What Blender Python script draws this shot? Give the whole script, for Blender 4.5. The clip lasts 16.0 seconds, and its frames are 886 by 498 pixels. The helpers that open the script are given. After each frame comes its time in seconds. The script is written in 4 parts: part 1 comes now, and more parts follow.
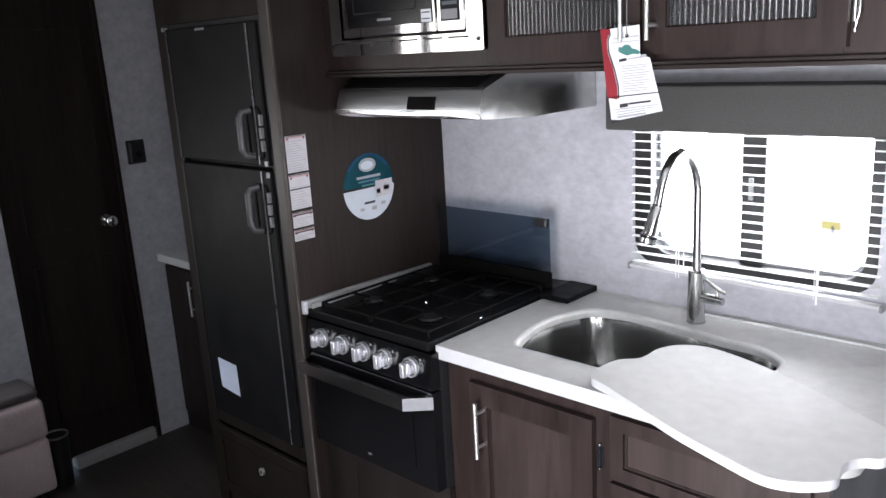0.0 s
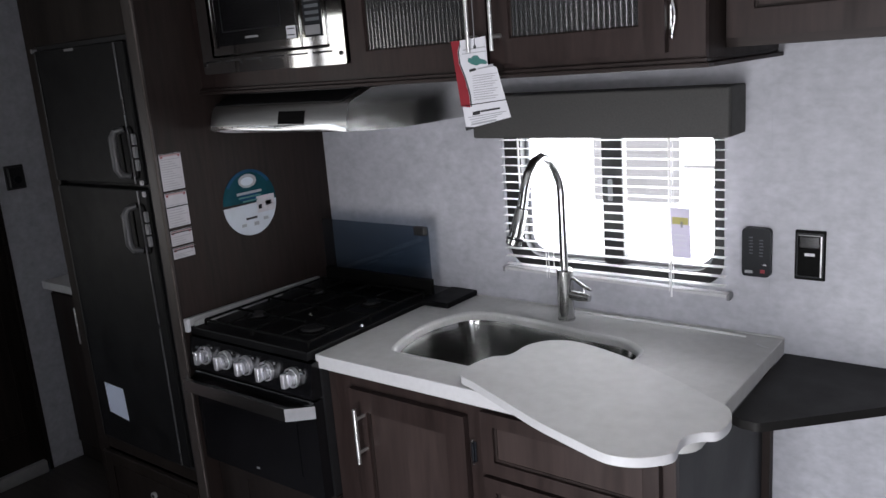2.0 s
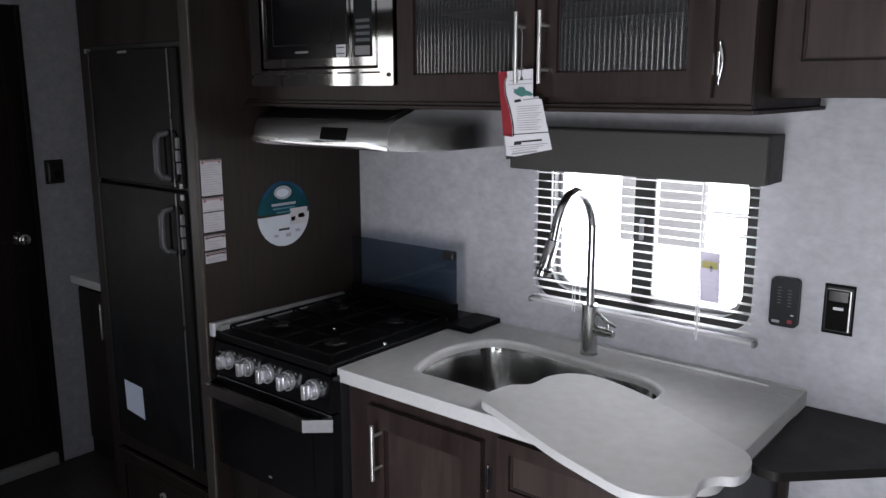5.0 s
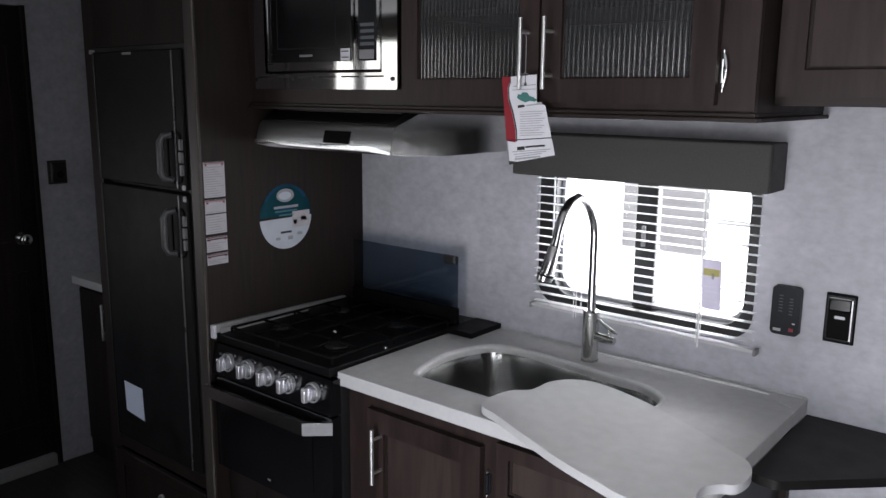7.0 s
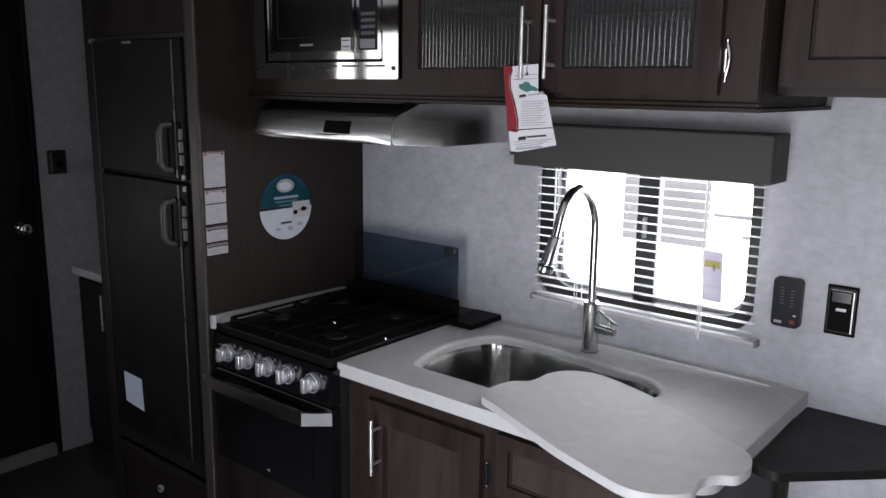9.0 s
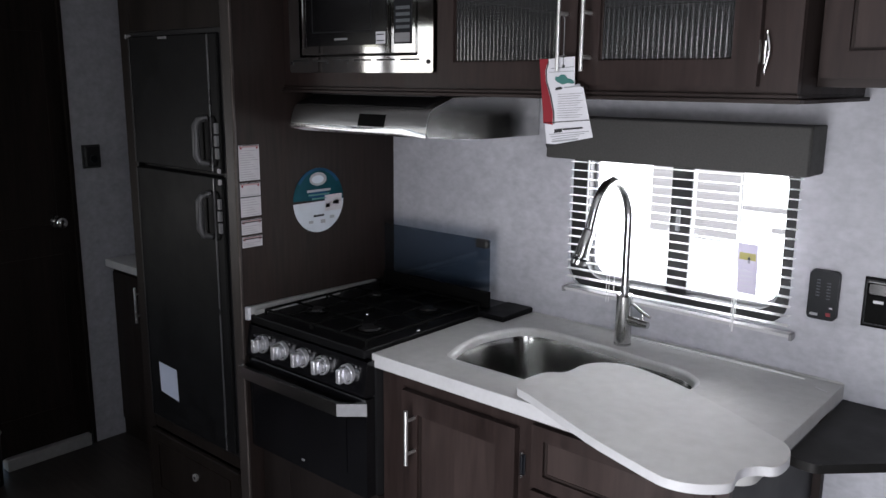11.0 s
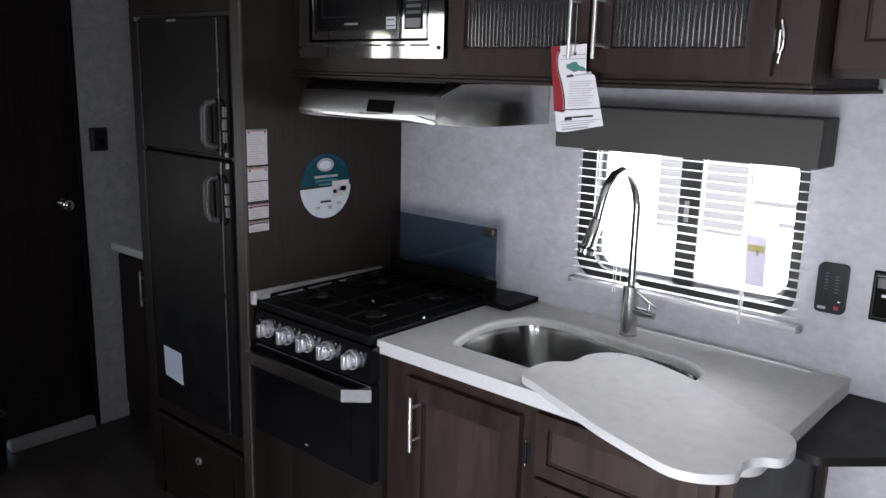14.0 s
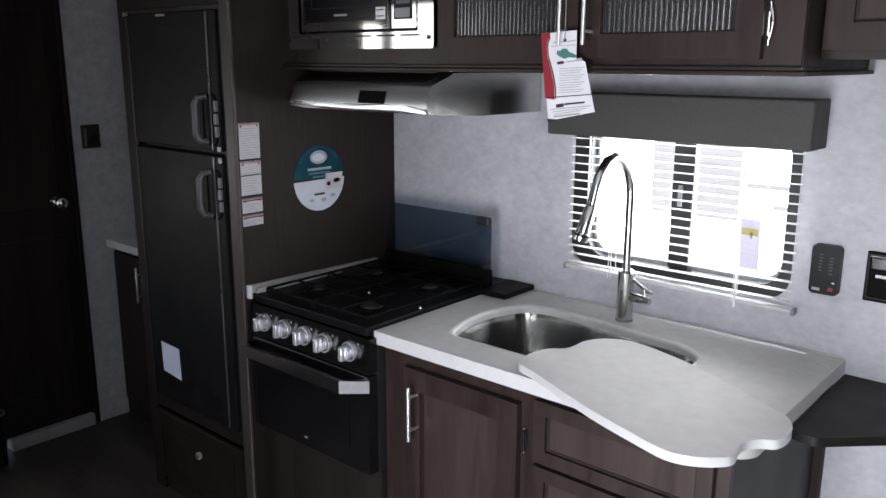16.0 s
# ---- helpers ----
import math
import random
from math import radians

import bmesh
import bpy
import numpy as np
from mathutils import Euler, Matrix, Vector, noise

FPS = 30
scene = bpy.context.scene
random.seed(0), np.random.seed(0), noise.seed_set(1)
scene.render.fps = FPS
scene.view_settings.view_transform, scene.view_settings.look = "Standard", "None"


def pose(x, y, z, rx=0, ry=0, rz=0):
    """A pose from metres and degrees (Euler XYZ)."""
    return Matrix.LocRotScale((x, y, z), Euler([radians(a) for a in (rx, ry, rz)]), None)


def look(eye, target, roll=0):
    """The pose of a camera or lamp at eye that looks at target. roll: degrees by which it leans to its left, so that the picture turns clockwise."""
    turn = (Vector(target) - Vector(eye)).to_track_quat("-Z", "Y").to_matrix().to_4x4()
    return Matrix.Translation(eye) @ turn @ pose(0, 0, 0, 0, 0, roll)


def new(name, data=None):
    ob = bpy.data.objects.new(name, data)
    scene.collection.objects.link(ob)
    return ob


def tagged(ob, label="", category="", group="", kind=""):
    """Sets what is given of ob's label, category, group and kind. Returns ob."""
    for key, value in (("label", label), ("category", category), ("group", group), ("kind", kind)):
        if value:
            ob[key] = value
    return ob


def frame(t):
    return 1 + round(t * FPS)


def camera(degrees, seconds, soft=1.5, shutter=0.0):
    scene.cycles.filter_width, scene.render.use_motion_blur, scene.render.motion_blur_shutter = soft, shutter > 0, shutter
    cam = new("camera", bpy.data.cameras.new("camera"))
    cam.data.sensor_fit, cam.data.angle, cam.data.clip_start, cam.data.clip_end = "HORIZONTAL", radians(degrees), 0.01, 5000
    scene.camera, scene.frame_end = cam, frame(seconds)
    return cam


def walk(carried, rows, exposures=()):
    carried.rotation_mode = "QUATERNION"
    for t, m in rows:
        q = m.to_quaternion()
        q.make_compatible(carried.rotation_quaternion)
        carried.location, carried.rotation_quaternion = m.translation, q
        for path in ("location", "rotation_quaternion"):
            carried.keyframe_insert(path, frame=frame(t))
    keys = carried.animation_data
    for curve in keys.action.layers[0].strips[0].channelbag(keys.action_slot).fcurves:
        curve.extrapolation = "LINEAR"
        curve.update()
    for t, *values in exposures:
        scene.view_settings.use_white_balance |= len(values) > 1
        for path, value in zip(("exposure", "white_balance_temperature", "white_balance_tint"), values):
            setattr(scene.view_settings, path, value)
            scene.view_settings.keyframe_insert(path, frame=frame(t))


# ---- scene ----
cam = camera(57.5, 16.0, soft=1.5)
PATH = [
    (0, 1.4408, -2.0738, 1.6884, 0.7696, -0.2476, -0.0586),
    (0.5, 1.5160, -2.0838, 1.6595, 0.7400, -0.2186, -0.0298),
    (1, 1.5695, -2.0643, 1.6675, 0.6926, -0.2215, -0.0313),
    (1.5, 1.5949, -2.0303, 1.6780, 0.6599, -0.2275, -0.0578),
    (2, 1.5772, -2.0385, 1.6655, 0.6687, -0.2314, -0.0779),
    (2.5, 1.5660, -2.0503, 1.6686, 0.6782, -0.2340, -0.0611),
    (3, 1.5679, -2.0590, 1.6678, 0.6769, -0.2117, -0.0321),
    (3.5, 1.5641, -2.0702, 1.6697, 0.6841, -0.2068, -0.0273),
    (6, 1.5641, -2.0831, 1.6598, 0.6876, -0.1903, 0.0084),
    (6.5, 1.5633, -2.0834, 1.6617, 0.6894, -0.1896, 0.0069),
    (7, 1.5631, -2.0842, 1.6621, 0.6894, -0.1904, 0.0088),
    (7.5, 1.5641, -2.0826, 1.6569, 0.6875, -0.1911, 0.0124),
    (8, 1.5681, -2.0786, 1.6613, 0.6841, -0.1977, 0.0022),
    (8.5, 1.5650, -2.0771, 1.6559, 0.6833, -0.1973, 0.0101),
    (11, 1.5416, -2.1173, 1.6497, 0.7149, -0.2053, 0.0082),
    (11.5, 1.5416, -2.1181, 1.6435, 0.7149, -0.2038, 0.0136),
    (12, 1.5417, -2.1196, 1.6399, 0.7170, -0.2049, 0.0202),
    (12.5, 1.5418, -2.1134, 1.6471, 0.7126, -0.2098, 0.0177),
    (13, 1.5407, -2.1136, 1.6443, 0.7130, -0.2118, 0.0235),
    (13.5, 1.5370, -2.1208, 1.6416, 0.7183, -0.2139, 0.0168),
    (14, 1.5335, -2.1213, 1.6374, 0.7195, -0.2160, 0.0239),
    (14.5, 1.5361, -2.1227, 1.6375, 0.7185, -0.2191, 0.0185),
    (15, 1.5380, -2.1212, 1.6393, 0.7187, -0.2232, 0.0141),
    (15.5, 1.5384, -2.1214, 1.6387, 0.7177, -0.2262, 0.0137),
    (16, 1.5391, -2.1177, 1.6369, 0.7156, -0.2282, 0.0032),
]


def stand(x, y, z, yaw, pitch, roll):
    """A camera pose from its place and its turn in radians."""
    ahead = Vector((-math.sin(yaw) * math.cos(pitch), math.cos(yaw) * math.cos(pitch), math.sin(pitch)))
    eye = Vector((x, y, z))
    return look(eye, eye + ahead, math.degrees(roll))


walk(cam, [(row[0], stand(*row[1:])) for row in PATH],
     exposures=[(0, 0.88), (0.6, 0.55), (1.2, 0.2), (2, -0.1), (3.5, -0.17), (6, -0.28), (8.5, -0.23), (11, -0.06), (13, 0.06), (16, 0.3)])

# ---- light ----
world = bpy.data.worlds.new("sky")
scene.world = world
world.use_nodes = True
nt = world.node_tree
sky = nt.nodes.new("ShaderNodeTexSky")
sky.sky_type = "NISHITA"
sky.sun_disc = False
sky.sun_elevation, sky.sun_rotation = radians(50), radians(200)
nt.links.new(sky.outputs[0], nt.nodes["Background"].inputs[0])
nt.nodes["Background"].inputs[1].default_value = 0.12


def daylight_area(name, x, y, z, w, h, power, aim):
    data = bpy.data.lights.new(name, "AREA")
    data.shape, data.size, data.size_y, data.energy = "RECTANGLE", w, h, power
    data.color = (0.945, 0.945, 1.0)
    ob = new(name, data)
    ob.matrix_world = look((x, y, z), aim)
    return ob


REAR = -2.4
daylight_area("daylight_rear_window", -1.64, REAR - 0.03, 1.41, 0.58, 1.08, 3.9, (-1.64, 0, 1.41))
# added lamp, no known window: widens the bright reflection in the microwave trim
daylight_area("fill_trim_reflection", -1.975, -2.3, 1.6, 0.17, 0.48, 0.65, (0, -2.3, 1.6))
# added lamp above the sofa that the hood lip mirrors as its streak
daylight_area("fill_lip_streak", -1.975, -1.87, 1.1, 1.0, 0.48, 2.5, (0, -1.87, 1.1))
# added unseen source, set low to brighten cabinet fronts and worktop edges
daylight_area("fill_rear_low", 1.0, REAR - 0.03, 0.66, 0.78, 1.1, 38, (1.0, 0, 0.66))
# added unseen source for the right wall and the reeded glass reflections
daylight_area("fill_rear_right", 2.3, REAR - 0.03, 1.46, 1.1, 0.965, 21.5, (2.3, 0, 1.46))
daylight_area("daylight_kitchen_window", 0.57, 0.075, 1.26, 0.6, 0.38, 11, (0.57, -2, 1.26))

# ---- materials ----


def mat(name, col, rough=0.5, metal=0.0, scale=40.0, var=0.12, bump=0.0, stretch=(1, 1, 1), big=0.0, coat=0.0, spec=0.5, bscale=None, vein=None):
    """A surface with fine grain and large-scale variation, in object space."""
    m = bpy.data.materials.new(name)
    m.use_nodes = True
    n, l = m.node_tree.nodes, m.node_tree.links
    b = n["Principled BSDF"]
    b.inputs["Roughness"].default_value, b.inputs["Metallic"].default_value = rough, metal
    b.inputs["Coat Weight"].default_value = coat
    b.inputs["Coat Roughness"].default_value = 0.12
    b.inputs["Specular IOR Level"].default_value = spec
    co = n.new("ShaderNodeTexCoord")
    mp = n.new("ShaderNodeMapping")
    mp.inputs["Scale"].default_value = stretch
    l.new(co.outputs["Object"], mp.inputs[0])
    t = n.new("ShaderNodeTexNoise")
    t.inputs["Scale"].default_value, t.inputs["Detail"].default_value = scale, 6
    l.new(mp.outputs[0], t.inputs["Vector"])
    t2 = n.new("ShaderNodeTexNoise")
    t2.inputs["Scale"].default_value, t2.inputs["Detail"].default_value = bscale or scale / 7, 3
    l.new(mp.outputs[0], t2.inputs["Vector"])
    mix = n.new("ShaderNodeMix")
    mix.data_type = "FLOAT"
    mix.inputs[0].default_value = 0.5
    l.new(t.outputs[0], mix.inputs[2]), l.new(t2.outputs[0], mix.inputs[3])
    ramp = n.new("ShaderNodeValToRGB")
    lo, hi = [max(0, c * (1 - var * 2)) for c in col], [min(1, c * (1 + var * 2)) for c in col]
    ramp.color_ramp.elements[0].position, ramp.color_ramp.elements[1].position = 0.3, 0.7
    ramp.color_ramp.elements[0].color, ramp.color_ramp.elements[1].color = (*lo, 1), (*hi, 1)
    if vein:
        ramp.color_ramp.elements[1].color = (*vein, 1)
    l.new(mix.outputs[0], ramp.inputs[0])
    l.new(ramp.outputs[0], b.inputs["Base Color"])
    rr = n.new("ShaderNodeMapRange")
    rr.inputs[1].default_value, rr.inputs[2].default_value = 0.3, 0.7
    rr.inputs[3].default_value, rr.inputs[4].default_value = max(0.02, rough * 0.85), min(1, rough * 1.15)
    l.new(t2.outputs[0], rr.inputs[0]), l.new(rr.outputs[0], b.inputs["Roughness"])
    if bump:
        bp = n.new("ShaderNodeBump")
        bp.inputs["Strength"].default_value, bp.inputs["Distance"].default_value = bump, 0.002
        l.new(t.outputs[0], bp.inputs["Height"]), l.new(bp.outputs[0], b.inputs["Normal"])
    return m


WOOD = mat("dark_wood", (0.025, 0.017, 0.0157), 0.42, spec=0.36, scale=30, var=0.24, bump=0.1, stretch=(3, 3, 0.3), bscale=6, vein=(0.036, 0.0228, 0.0205))
WOOD_PANEL = mat("reddish_wood_panel", (0.039, 0.028, 0.0258), 0.42, spec=0.36, scale=26, var=0.18, bump=0.08, stretch=(3, 3, 0.3), bscale=5, vein=(0.052, 0.0355, 0.0322))
WOOD_H = mat("dark_wood_crosswise", (0.021, 0.0145, 0.013), 0.42, spec=0.36, scale=30, var=0.22, bump=0.1, stretch=(0.3, 3, 3), bscale=6)
WOOD_TALL = mat("espresso_panel", (0.0195, 0.0145, 0.0132), 0.55, spec=0.24, scale=26, var=0.2, bump=0.1, stretch=(3, 3, 0.25), bscale=5, vein=(0.0295, 0.0195, 0.0172))
WALL = mat("grey_wallpaper", (0.432, 0.436, 0.474), 0.7, scale=48, var=0.09, bump=0.1, stretch=(0.8, 1, 1.15), bscale=16)
CEIL = mat("white_ceiling", (0.76, 0.76, 0.76), 0.8, scale=40, var=0.04)
FLOOR = mat("dark_vinyl_floor", (0.035, 0.03, 0.027), 0.45, scale=20, var=0.3, stretch=(0.3, 3, 1), bump=0.08)
COUNTER = mat("grey_solid_surface", (0.46, 0.459, 0.452), 0.5, scale=34, var=0.06, bscale=7, spec=0.3)
BOARD = mat("pale_grey_board", (0.525, 0.523, 0.515), 0.6, scale=28, var=0.05, bscale=6, spec=0.22)
# worktop grey made paler, for edges that face the light
LIT_EDGE = mat("lit_edge", (0.55, 0.55, 0.565), 0.4, scale=90, var=0.03)
STEEL = mat("brushed_steel", (0.58, 0.58, 0.57), 0.2, 1.0, scale=60, var=0.06, stretch=(0.15, 3, 3), bump=0.03)
HOOD_STEEL = mat("dull_brushed_steel", (0.5, 0.5, 0.5), 0.33, 1.0, scale=60, var=0.06, stretch=(0.15, 3, 3), bump=0.02)
STEEL_MIRROR = mat("polished_steel", (0.6, 0.6, 0.6), 0.05, 1.0, scale=50, var=0.03)
STEEL_DARK = mat("sink_steel", (0.36, 0.36, 0.35), 0.17, 1.0, scale=80, var=0.08, stretch=(1, 1, 0.1), bump=0.04)
NICKEL = mat("satin_nickel", (0.58, 0.58, 0.57), 0.2, 1.0, scale=50, var=0.04)
CHROME = mat("chrome", (0.85, 0.85, 0.85), 0.1, 1.0, scale=50, var=0.03)
SATIN = mat("satin_chrome", (0.88, 0.88, 0.88), 0.42, 1.0, scale=50, var=0.03)
ALU = mat("aluminium_trim", (0.6, 0.6, 0.6), 0.42, 0.6, scale=60, var=0.05)
DULL = mat("dull_aluminium", (0.2, 0.2, 0.2), 0.5, 0.4, scale=60, var=0.06)
BLACK = mat("black_gloss", (0.005, 0.005, 0.006), 0.16, scale=50, var=0.2, spec=0.4)
ENAMEL = mat("black_enamel", (0.0045, 0.0045, 0.005), 0.45, scale=90, var=0.2, spec=0.1)
BLACK_M = mat("black_satin", (0.011, 0.011, 0.012), 0.42, scale=60, var=0.2)
IRON = mat("cast_iron", (0.004, 0.004, 0.004), 0.6, scale=120, var=0.2, bump=0.2, spec=0.06)
FRIDGE = mat("fridge_black_panel", (0.0062, 0.0062, 0.0066), 0.5, scale=90, var=0.2, bump=0.05, spec=0.18)
GREY_PANEL = mat("charcoal_laminate", (0.034, 0.034, 0.036), 0.5, scale=60, var=0.08, bscale=5, spec=0.3)
LEGEND = mat("faint_key_print", (0.045, 0.055, 0.07), 0.5, scale=60, var=0.05)
PLINTH = mat("charcoal_panel", (0.017, 0.013, 0.012), 0.6, scale=26, var=0.2, stretch=(3, 3, 0.25), spec=0.2)
GREY_KEY = mat("dull_key_print", (0.09, 0.1, 0.11), 0.5, scale=60, var=0.05)
RUBBER = mat("grey_plastic", (0.22, 0.22, 0.23), 0.45, scale=60, var=0.06)
VALANCE = mat("charcoal_fabric", (0.058, 0.057, 0.055), 0.8, scale=220, var=0.12, bump=0.15)
SHELF = mat("dark_laminate", (0.0095, 0.009, 0.0088), 0.5, spec=0.22, scale=60, var=0.15)
PAPER = mat("white_paper", (0.66, 0.66, 0.7), 0.6, scale=30, var=0.03)
NOTICE = mat("bluish_white_paper", (0.64, 0.7, 0.84), 0.5, scale=14, var=0.05)
STICKER = mat("greyish_sticker_paper", (0.5, 0.48, 0.51), 0.55, scale=30, var=0.05)
DISC = mat("bluish_sticker_paper", (0.52, 0.56, 0.62), 0.5, scale=20, var=0.06)
PRINT_L = mat("pale_grey_print", (0.36, 0.355, 0.38), 0.6, scale=30, var=0.05)
PAPER_G = mat("grey_print", (0.33, 0.34, 0.36), 0.6, scale=30, var=0.05)
INK = mat("black_print", (0.02, 0.02, 0.022), 0.55, scale=30, var=0.05)
RED = mat("red_print", (0.23, 0.012, 0.021), 0.5, scale=30, var=0.05)
PINK = mat("faded_red_print", (0.4, 0.26, 0.27), 0.6, scale=30, var=0.05)
TEAL = mat("teal_print", (0.002, 0.046, 0.062), 0.5, spec=0.12, scale=12, var=0.3)
GREEN = mat("teal_logo_print", (0.05, 0.17, 0.155), 0.5, scale=30, var=0.1)
YELLOW = mat("yellow_print", (0.5, 0.46, 0.16), 0.5, scale=30, var=0.05)
BLIND_RAIL = mat("grey_blind_rail", (0.55, 0.55, 0.56), 0.45, scale=30, var=0.04)
SLAT = mat("white_slat", (0.8, 0.8, 0.8), 0.4, scale=30, var=0.03)
DOOR = mat("espresso_door", (0.016, 0.012, 0.010), 0.5, scale=26, var=0.25, stretch=(3, 3, 0.2), bump=0.08, spec=0.2)
SOFA = mat("taupe_leatherette", (0.62, 0.52, 0.525), 0.55, scale=120, var=0.08, bump=0.25, bscale=8)
GLOSS_EDGE = mat("glossy_white_bead", (0.74, 0.74, 0.74), 0.16, scale=60, var=0.04, coat=0.4)
HANDLE_END = mat("painted_handle_end", (0.22, 0.22, 0.235), 0.45, 0.2, scale=60, var=0.06)
STRIP = mat("grey_trim_paint", (0.33, 0.33, 0.33), 0.45, scale=60, var=0.06)
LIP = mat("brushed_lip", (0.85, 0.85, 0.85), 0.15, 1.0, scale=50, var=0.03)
# stretches the bright streak on the hood lip sideways
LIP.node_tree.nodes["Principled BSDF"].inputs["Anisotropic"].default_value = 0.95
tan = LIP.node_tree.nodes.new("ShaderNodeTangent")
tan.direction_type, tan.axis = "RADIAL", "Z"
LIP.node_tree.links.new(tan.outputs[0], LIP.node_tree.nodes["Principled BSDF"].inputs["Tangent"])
b = STEEL_DARK.node_tree.nodes["Principled BSDF"]
b.inputs["Anisotropic"].default_value, b.inputs["Anisotropic Rotation"].default_value = 0.8, 0.25
tan = STEEL_DARK.node_tree.nodes.new("ShaderNodeTangent")
tan.direction_type, tan.axis = "RADIAL", "Z"
STEEL_DARK.node_tree.links.new(tan.outputs[0], b.inputs["Tangent"])
GRAPHITE = mat("graphite_plastic", (0.007, 0.008, 0.011), 0.42, spec=0.22, scale=60, var=0.1)
KNOB = mat("silver_knob", (0.7, 0.7, 0.74), 0.3, 0.7, scale=60, var=0.04)


def glass(name, col, rough=0.0, alpha_mix=0.4):
    """Thin tinted pane: mostly clear, with a gloss that grows at grazing angles."""
    m = bpy.data.materials.new(name)
    m.use_nodes = True
    n, l = m.node_tree.nodes, m.node_tree.links
    n.remove(n["Principled BSDF"])
    tr, gl, mx, fr = n.new("ShaderNodeBsdfTransparent"), n.new("ShaderNodeBsdfGlossy"), n.new("ShaderNodeMixShader"), n.new("ShaderNodeFresnel")
    tr.inputs[0].default_value = (*col, 1)
    gl.inputs["Roughness"].default_value = rough
    if alpha_mix:
        # the same share of gloss on both faces of a slab
        fr, sc = n.new("ShaderNodeLayerWeight"), n.new("ShaderNodeMapRange")
        fr.inputs[0].default_value = 0.25
        sc.inputs[3].default_value, sc.inputs[4].default_value = 0.03, alpha_mix
        l.new(fr.outputs["Facing"], sc.inputs[0]), l.new(sc.outputs[0], mx.inputs[0])
    else:
        l.new(fr.outputs[0], mx.inputs[0])
    l.new(tr.outputs[0], mx.inputs[1]), l.new(gl.outputs[0], mx.inputs[2])
    l.new(mx.outputs[0], n["Material Output"].inputs[0])
    return m


PANE = glass("clear_pane", (0.95, 0.96, 0.97))
REED = glass("reeded_glass", (0.30, 0.31, 0.32), 0.12, 0)
n, l = REED.node_tree.nodes, REED.node_tree.links
haze, both = n.new("ShaderNodeBsdfDiffuse"), n.new("ShaderNodeMixShader")
haze.inputs[0].default_value, both.inputs[0].default_value = (0.2, 0.205, 0.21, 1), 0.12
n["Fresnel"].inputs[0].default_value = 2.3
l.new(n["Mix Shader"].outputs[0], both.inputs[1]), l.new(haze.outputs[0], both.inputs[2])
l.new(both.outputs[0], n["Material Output"].inputs[0])
SMOKE = glass("smoked_glass", (0.52, 0.58, 0.64), 0.02, 0.5)


def glow(name, col, strength):
    m = bpy.data.materials.new(name)
    m.use_nodes = True
    n, l = m.node_tree.nodes, m.node_tree.links
    n.remove(n["Principled BSDF"])
    e = n.new("ShaderNodeEmission")
    e.inputs[0].default_value, e.inputs[1].default_value = (*col, 1), strength
    l.new(e.outputs[0], n["Material Output"].inputs[0])
    return m


OUTSIDE = glow("overcast_glare", (0.95, 0.97, 1.0), 5.0)
# the vehicle outside gets its daylight and haze as a glow of its own
OUTSIDE_G = glow("neighbour_glow", (0.98, 0.95, 1.0), 0.83)
OUTSIDE_D = glow("bands_glow", (0.98, 0.95, 1.0), 0.76)

# ---- mesh tools ----


def box(bm, x0, x1, y0, y1, z0, z1, bevel=0.0, seg=2):
    v = bmesh.ops.create_cube(bm, size=1.0)["verts"]
    for p in v:
        p.co = Vector(((x0 + x1) / 2 + p.co.x * (x1 - x0), (y0 + y1) / 2 + p.co.y * (y1 - y0), (z0 + z1) / 2 + p.co.z * (z1 - z0)))
    if bevel:
        e = list({e for p in v for e in p.link_edges})
        bmesh.ops.bevel(bm, geom=e, offset=bevel, segments=seg, affect="EDGES", profile=0.5)
    return bm


def cyl(bm, a, b, r, r2=None, n=20):
    a, b = Vector(a), Vector(b)
    d = b - a
    m = Matrix.Translation((a + b) / 2) @ d.to_track_quat("Z", "Y").to_matrix().to_4x4()
    bmesh.ops.create_cone(bm, cap_ends=True, segments=n, radius1=r, radius2=r if r2 is None else r2, depth=d.length, matrix=m)
    return bm


def tube(bm, pts, r, n=14):
    """A round bar along points; r is one radius or one per point."""
    pts = [Vector(p) for p in pts]
    rs = r if isinstance(r, list) else [r] * len(pts)
    rings = []
    side = None
    for i, p in enumerate(pts):
        d = (pts[min(i + 1, len(pts) - 1)] - pts[max(i - 1, 0)]).normalized()
        if side is None:
            side = d.orthogonal().normalized()
        side = (side - d * side.dot(d)).normalized()
        up = d.cross(side)
        rings.append([bm.verts.new(p + rs[i] * (math.cos(k * math.tau / n) * side + math.sin(k * math.tau / n) * up)) for k in range(n)])
    for a, b in zip(rings, rings[1:]):
        for k in range(n):
            bm.faces.new((a[k], a[(k + 1) % n], b[(k + 1) % n], b[k]))
    bm.faces.new(rings[0][::-1])
    bm.faces.new(rings[-1])
    return bm


def prism(bm, poly, lo, hi, axis="z"):
    """A flat outline pushed from lo to hi along an axis; outline in the other two axes, in the order xyz."""
    def at(p, h):
        return {"z": (p[0], p[1], h), "y": (p[0], h, p[1]), "x": (h, p[0], p[1])}[axis]
    a, b = [bm.verts.new(at(p, lo)) for p in poly], [bm.verts.new(at(p, hi)) for p in poly]
    n = len(poly)
    bm.faces.new(a[::-1]), bm.faces.new(b)
    for k in range(n):
        bm.faces.new((a[k], a[(k + 1) % n], b[(k + 1) % n], b[k]))
    bmesh.ops.recalc_face_normals(bm, faces=bm.faces[:])
    return bm


